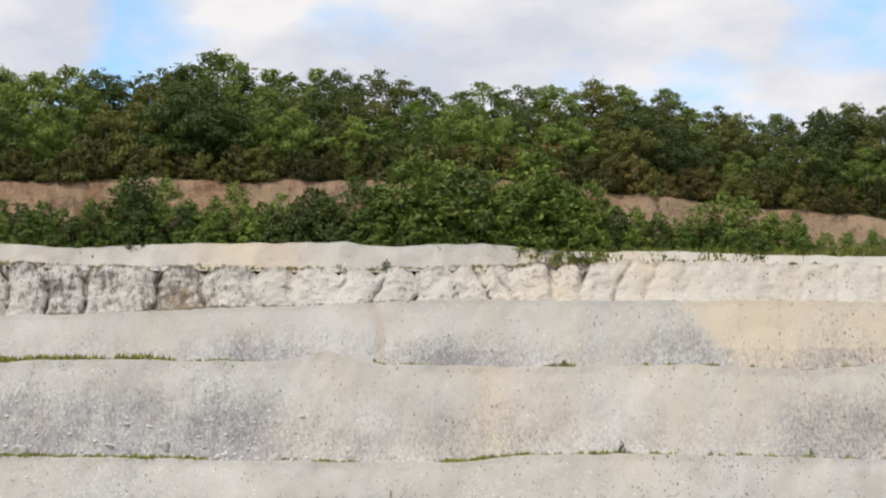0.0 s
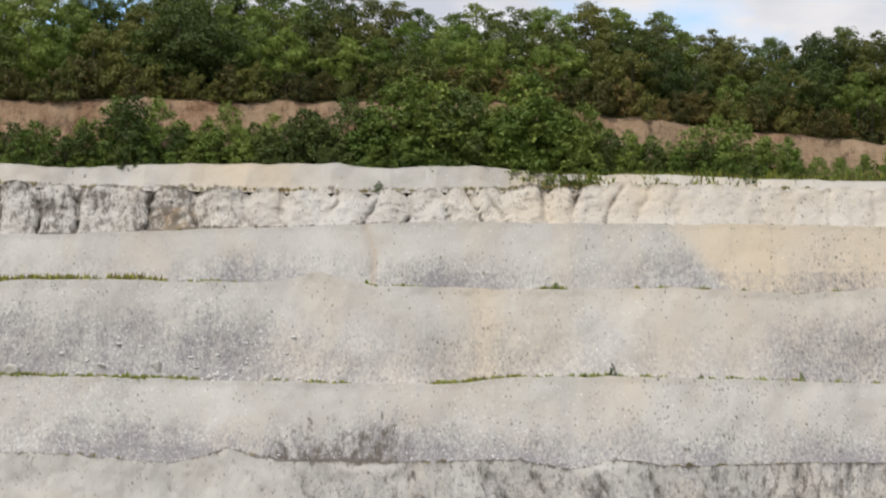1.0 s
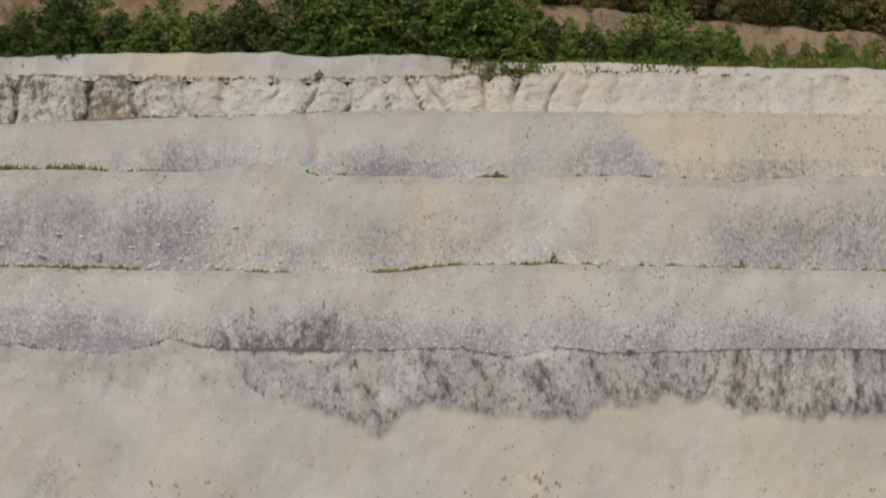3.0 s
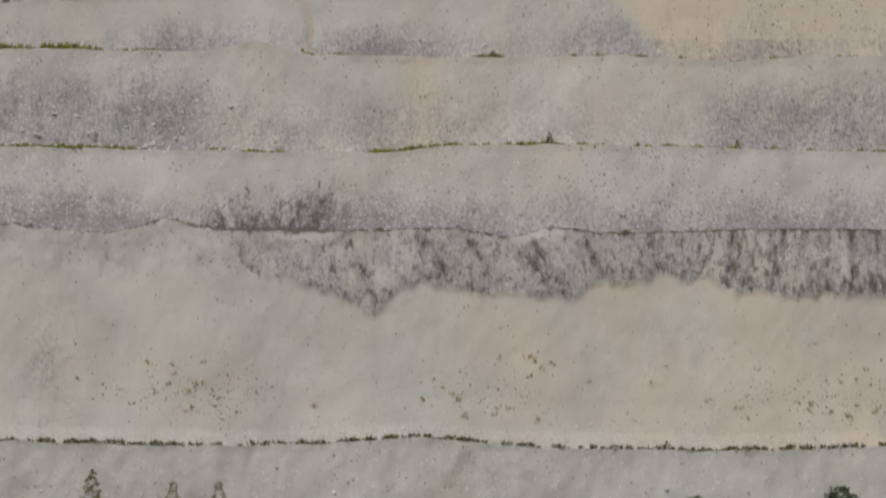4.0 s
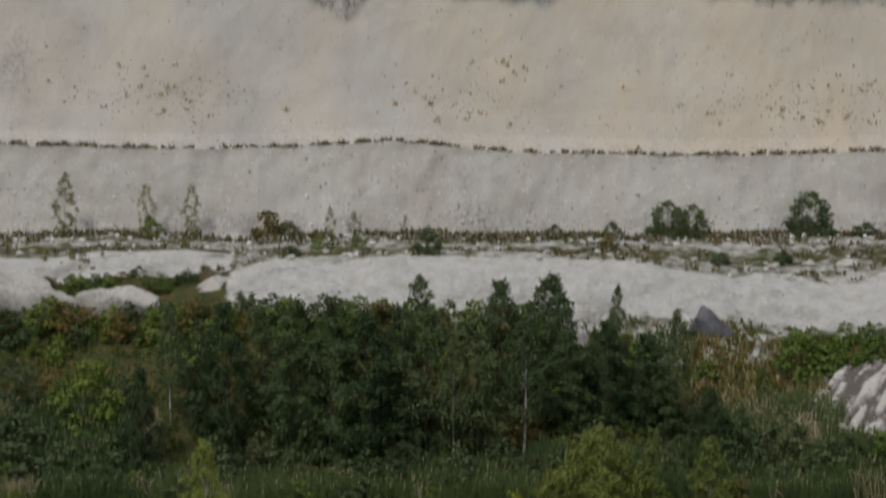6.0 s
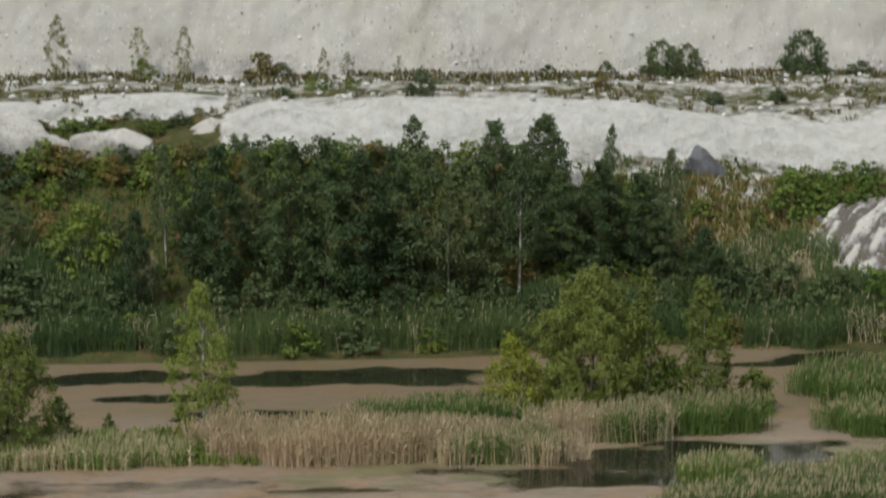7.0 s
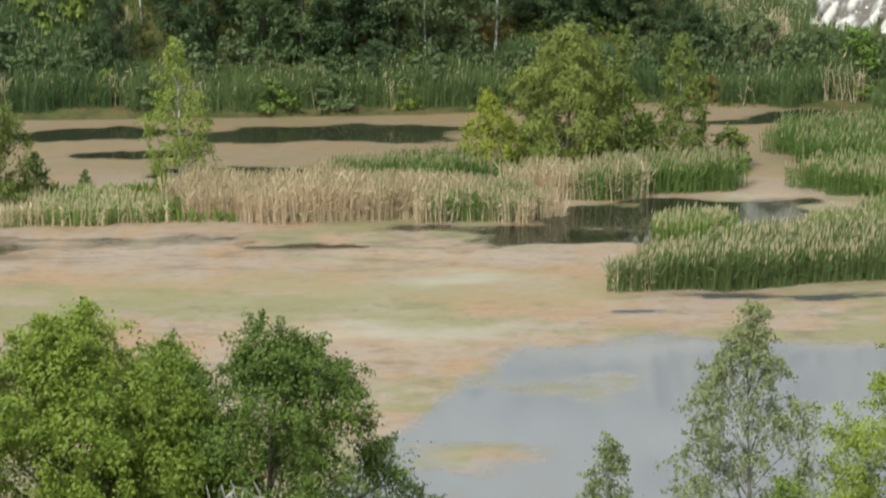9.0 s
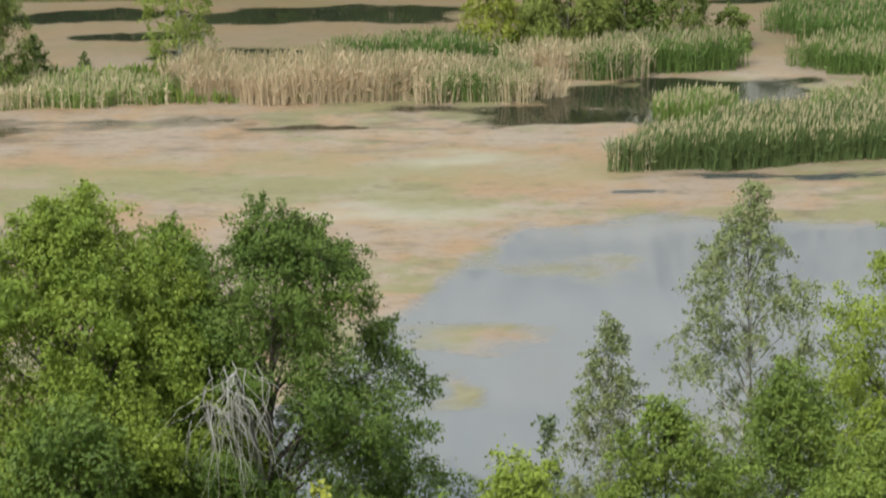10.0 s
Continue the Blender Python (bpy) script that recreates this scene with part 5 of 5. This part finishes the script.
RUBBLE = rubble_mat()
r = np.random.default_rng(77)
n = 900
x, y = r.uniform(-60, 72, n), np.concatenate([r.uniform(254, 262.5, n // 2), r.uniform(238, 262, n - n // 2)])
rubble("chalk_rubble", "loose white chalk stones on the terrace", x, y, ground_z(x, y), 0.12 + 0.5 * r.uniform(0, 1, n) ** 4, 5)
# loose pieces on the scree at the foot of two walls
for wall, span, cnt, big, high in (("quarry_wall_4", (-66, -15), 620, 0.42, 7), ("quarry_wall_4", (-8, 78), 160, 0.24, 8), ("quarry_wall_5", (-66, 78), 200, 0.28, 6), ("quarry_wall_5", (-56, -25), 420, 0.22, 8), ("quarry_wall_5", (-2, 17), 330, 0.2, 6), ("quarry_wall_3", (-66, 78), 240, 0.25, 6), ("quarry_wall_6", (-66, 78), 260, 0.28, 3), ("quarry_wall_7", (-66, 78), 420, 0.36, 5)):
    x = r.uniform(*span, cnt)
    up = 0.3 + r.uniform(0, 1, cnt) ** 2 * high
    spots = np.array([on_wall(wall, a, b) for a, b in zip(x, up)])
    rubble("chalk_scree", "white chalk stones scattered on grey scree", x, spots[:, 0] + 0.06, spots[:, 1] - 0.05, 0.05 + big * r.uniform(0, 1, cnt) ** 6, 6 + cnt)


def boulder(name, label, x, y, z, sx, sy, sz, seed, mat=None, category="boulder", soiled=0.38):
    v, f = lump(seed, 4 if max(sx, sz) > 2 else 3, 0.24)
    v = v * (sx, sy, sz)
    v = v * (1 + 0.07 * fbm(v[:, 0] * 1.5 + v[:, 1], v[:, 2] * 1.5 - v[:, 1], 0.9, 4, seed))[:, None]
    zeros = np.zeros(len(v))
    nz = fbm(v[:, 0] + seed, v[:, 2] + v[:, 1], 2.2, 3, seed)
    ob = sheet(name, v, f, mat or CHALK, None, "", False, {"stain": soiled + 0.6 * nz, "dark": zeros - 0.6 + 0.5 * soiled + 0.2 * nz, "warm": zeros, "grit": zeros, "rust": zeros, "speck": zeros + 0.2})
    ob.matrix_basis = pose(x, y, z)
    return tagged(ob, label, category)


boulder("chalk_mound", "rounded white chalk mound above the bushes", -31.8, 232.4, 14.6, 7.2, 3.2, 5.0, 3)
boulder("chalk_mound", "flat-topped white chalk block above the bushes", -21.8, 232.9, 13.6, 5.2, 2.4, 3.0, 5)
boulder("chalk_mound", "long low white chalk hump", -11.8, 235.6, 15.2, 5.8, 2.2, 2.9, 6)
boulder("chalk_mound", "small white chalk mound", -38.5, 229, 11.0, 3.0, 2.0, 2.4, 8)
boulder("chalk_boulder", "round white chalk boulder between the trees", 22.4, 229.0, 11.6, 1.6, 1.3, 1.5, 9)
boulder("chalk_boulder", "low white chalk boulder beside the trees", 28.9, 229.0, 11.0, 1.4, 1.0, 1.0, 10)
boulder("chalk_boulder", "white chalk boulder at the cliff foot", -12.1, 260.0, 18.7, 1.6, 1.0, 0.9, 11)
for k, (x, y, s) in enumerate(((-19.5, 259.5, 0.55), (-9, 258.6, 0.5), (15, 259.4, 0.8), (17.5, 258.8, 0.6), (32.5, 260.3, 1.3), (35.0, 258.6, 0.9), (44, 258.8, 0.6), (3.4, 260, 0.7), (-25, 258.7, 0.6), (44, 243, 0.9), (48.3, 244.5, 0.7), (36, 243.5, 0.7), (52, 243.2, 1.0), (21, 245, 0.6))):
    boulder("chalk_boulder", "white chalk boulder lying on the terrace", x, y, float(ground_z(x, y)) + s * 0.2, s * 1.3, s, s * 0.75, 30 + k)
for k, (x, up, s) in enumerate(((-50.5, 0.6, 1.1), (-44, 0.5, 0.5), (-40.0, 1.6, 0.6), (-33.4, 1.8, 0.85), (-27.0, 0.6, 0.6), (-20.0, 0.5, 1.0), (-18.9, 0.4, 0.6), (-30, 0.6, 0.4))):
    boulder("chalk_boulder", "fallen white chalk block on a quarry ledge", x, on_wall("quarry_wall_4", x, up)[0] + 0.25 * s, on_wall("quarry_wall_4", x, up)[1] + 0.1 + 0.3 * s, s * 1.2, s, s * 0.9, 60 + k, None, "boulder", -0.8)
slab = bark_mat("grey_clay", (0.13, 0.13, 0.14), (0.20, 0.20, 0.22), 1.2)
boulder("clay_bank", "dark grey clay slab leaning on the chalk bank", 35.8, 230.4, 12.4, 2.6, 1.8, 3.2, 13, slab, "rock")

# the white heap with grey furrows
hx, hy_ = np.meshgrid(np.arange(40.0, 72.01, 0.35), np.arange(208.0, 228.01, 0.35))
inside = np.clip(1.15 - np.hypot((hx - 57) / 13.0, (hy_ - 219.5) / 7.0), 0, 1)
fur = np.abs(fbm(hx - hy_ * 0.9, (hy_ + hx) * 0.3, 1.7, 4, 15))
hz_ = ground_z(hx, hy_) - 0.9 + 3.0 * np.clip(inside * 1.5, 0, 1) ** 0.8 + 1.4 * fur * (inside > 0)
# coloured darker where the relief is low
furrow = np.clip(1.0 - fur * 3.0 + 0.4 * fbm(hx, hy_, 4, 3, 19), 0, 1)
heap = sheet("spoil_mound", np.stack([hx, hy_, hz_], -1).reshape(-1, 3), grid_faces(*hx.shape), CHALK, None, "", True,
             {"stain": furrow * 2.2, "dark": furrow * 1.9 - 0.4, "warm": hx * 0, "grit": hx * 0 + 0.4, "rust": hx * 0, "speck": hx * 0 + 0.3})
tagged(heap, "heap of white chalk spoil with grey furrows", "spoil heap")


# ---- grass and weeds ----
def weeds(name, label, xs, ys, zs, tall, seed, mats, per=14):
    """Tufts of thin blades."""
    r = np.random.default_rng(seed)
    n = len(xs)
    i = np.repeat(np.arange(n), per)
    b = np.stack([xs, ys, zs], 1)[i] + r.normal(size=(len(i), 3)) * (0.28, 0.22, 0.0) * tall[i][:, None]
    h = tall[i] * r.uniform(0.45, 1.1, len(i))
    tip = b + np.concatenate([r.normal(size=(len(i), 2)) * 0.3 * h[:, None], h[:, None]], 1)
    side = unit(np.stack([r.uniform(0.4, 1, len(i)), r.uniform(-0.7, 0.7, len(i)), np.zeros(len(i))], 1)) * (0.05 + 0.06 * h[:, None])
    mid = b * 0.45 + tip * 0.55
    v = np.stack([b, mid + side, tip, mid - side], 1).reshape(-1, 3)
    ob = sheet(name, v, np.arange(len(v)).reshape(-1, 4), mats, None, "", False, None, r.integers(0, len(mats), len(i)))
    return tagged(ob, label, "grass", "", "stuff")


def along(crest, y, spans, seed, tall):
    """Places along a ledge, within the given stretches of it."""
    r = np.random.default_rng(seed)
    xs = np.concatenate([r.uniform(a, b, int((b - a) * d)) for a, b, d in spans])
    return xs, y + r.uniform(-0.2, 0.9, len(xs)), lerp(xs, CREST[crest]) - 0.25, tall * r.uniform(0.4, 1.2, len(xs))


GRASS_MATS, DRY_MATS = [GRASS, LEAF_YELLOW, REED_GREEN], [GRASS, LEAF_DRY, PLUME]
for label, args, mats, seed in (
    ("bright strip of yellow-green grass on a quarry ledge", ("d", 290.6, ((-64, -42, 7), (-42, -34, 3)), 11, 1.15), [LEAF_YELLOW, GRASS, GRASS], 211),
    ("tufts of green and yellow grass on a quarry ledge", ("d", 290.9, ((-62, -44, 5), (-44, -20, 1.6), (-9, 0, 2), (12, 16, 5), (16, 60, 0.5)), 1, 0.75), GRASS_MATS, 201),
    ("tufts of yellow-green grass on a quarry ledge", ("e", 284.0, ((-62, -42, 3), (-42, -28, 5), (-20, -10, 3), (0, 10, 8), (10, 45, 1.6), (45, 70, 0.8)), 2, 0.75), GRASS_MATS, 202),
    ("thin dry grass on a quarry ledge", ("f", 276.9, ((-60, -20, 0.8), (-12, 3, 1.5), (24, 70, 2.0)), 3, 0.45), DRY_MATS, 203),
    ("dry brown weeds along a broken ledge", ("g", 266.2, ((-60, -30, 2.5), (-30, -18, 4), (-18, -8, 1.5), (-8, 12, 4), (12, 30, 1.5), (30, 44, 4), (44, 75, 2.5)), 4, 0.75), [LEAF_RUST, LEAF_DRY, DEAD], 204),
    ("dry grass under the chalk rim", ("b", 301.8, ((-60, 20, 2.0), (20, 70, 1.0)), 5, 0.6), DRY_MATS, 205),
    ("dry grass along a quarry ledge", ("c", 296.4, ((-40, -22, 2.0), (-8, 20, 0.8), (20, 70, 0.7)), 6, 0.5), DRY_MATS, 206),
):
    xs, ys, zs, tall = along(*args)
    weeds("ledge_grass", label, xs, ys, zs, tall, seed, mats)
r = np.random.default_rng(91)
n = 3800
x = r.uniform(-60, 75, n)
y = np.where(r.uniform(size=n) < 0.55, r.normal(259.6, 1.3, n), r.uniform(239, 258, n))
patch = fbm(x, y * 2, 7, 3, 401) + 0.25 * (y > 257.5) > 0.1
x, y = x[patch], y[patch]
weeds("terrace_weeds", "brown and olive weeds on the chalk terrace", x, y, ground_z(x, y), r.uniform(0.25, 0.9, len(x)) * np.where(y > 257.5, 1.15, 1.0), 301, [LEAF_RUST, LEAF_DRY, DEAD, LEAF_RUST], 9)
n = 5200
x, y = r.uniform(-48, 72, n), r.uniform(204, 231.5, n)
weeds("bank_weeds", "tall green and rusty weeds on the far bank", x, y, ground_z(x, y), r.uniform(0.35, 1.0, n), 302, [REED_DARK, GRASS, LEAF_MID, LEAF_DRY], 8)
n = 1500
x, y = r.uniform(-30, 36, n), r.uniform(165, 182, n)
dry = ground_z(x, y) > -0.25
x, y = x[dry], y[dry]
n = len(x)
weeds("spit_grass", "bright green sedge on the spit", x, y, np.maximum(ground_z(x, y), -0.1), r.uniform(0.6, 1.3, n), 303, [REED_GREEN, LEAF_BIRCH], 12)

n = 900
x, y = r.uniform(33, 66, n), r.uniform(219, 229, n)
weeds("ochre_grass", "ochre and rust coloured tall grass below the chalk bank", x, y, ground_z(x, y), r.uniform(0.5, 1.3, n), 305, [GRASS, LEAF_DRY, LEAF_DRY, PLUME], 10)

n = 2600
x, y = r.uniform(-62, 78, n), 303.9 + 3.4 * r.uniform(0, 1, n) ** 1.3
weeds("rim_grass", "yellow-green and ochre grass along the cliff's rim", x, y, ground_z(x, y) - 0.1 + 1.1 * (y < 306.2), r.uniform(0.4, 1.3, n), 306, [GRASS, LEAF_YELLOW, LEAF_MID, LEAF_OLIVE], 8)

# weeds rooted on the tall wall
n = 75
cx = np.concatenate([r.normal(-20, 6, 22), r.normal(15, 5, 18), r.normal(56, 9, 35)])
spots = np.array([on_wall("quarry_wall_6", a, b) for a, b in zip(cx, r.uniform(2.5, 10, n))])
weeds("wall_weeds", "small dry plants rooted in the chalk wall", cx, spots[:, 0] - 0.05, spots[:, 1], r.uniform(0.35, 0.9, n), 304, [PLUME, REED_TAN], 6)

# single shrubs on the ledges
for kind, crest, x, y, h, wide in ((0, "b", 14.5, 304.0, 1.6, 1.5), (2, "b", 17.5, 304.2, 1.4, 1.8), (0, "b", 20, 304.0, 1.5, 1.4), (1, "e", 21.2, 284.2, 1.9, 0.55), (1, "e", 31.8, 284.2, 1.0, 0.6), (0, "d", 14.8, 291.2, 1.2, 1.2), (1, "e", 18, 284.2, 0.8, 0.7), (0, "e", 44, 286, 1.6, 0.5), (1, "b", -7.2, 302, 1.5, 0.9), (2, "g", 33.0, 266.5, 1.3, 0.6), (2, "f", 1.0, 277.0, 0.7, 1.2), (2, "f", 29.5, 277.0, 0.6, 1.6), (2, "g", 40.0, 266.5, 0.7, 1.8)):
    s = h / 4
    copy_thing(shrubs[kind], placed(x, y, s, rng.uniform(0, 360), float(lerp(x, CREST[crest])) - 0.25, wide) @ Matrix.Diagonal([1 / k for k in shrubs[kind].scale] + [1]))
stand(plant("bush", "leafy bush at the foot of the broad elm", "bush", 9.0, 2.6, 95, DOME, 36, 1.1, 0.13, 0.4, BARK, LEAF_ELM, 0.1, 0.05), -9.6, 54)
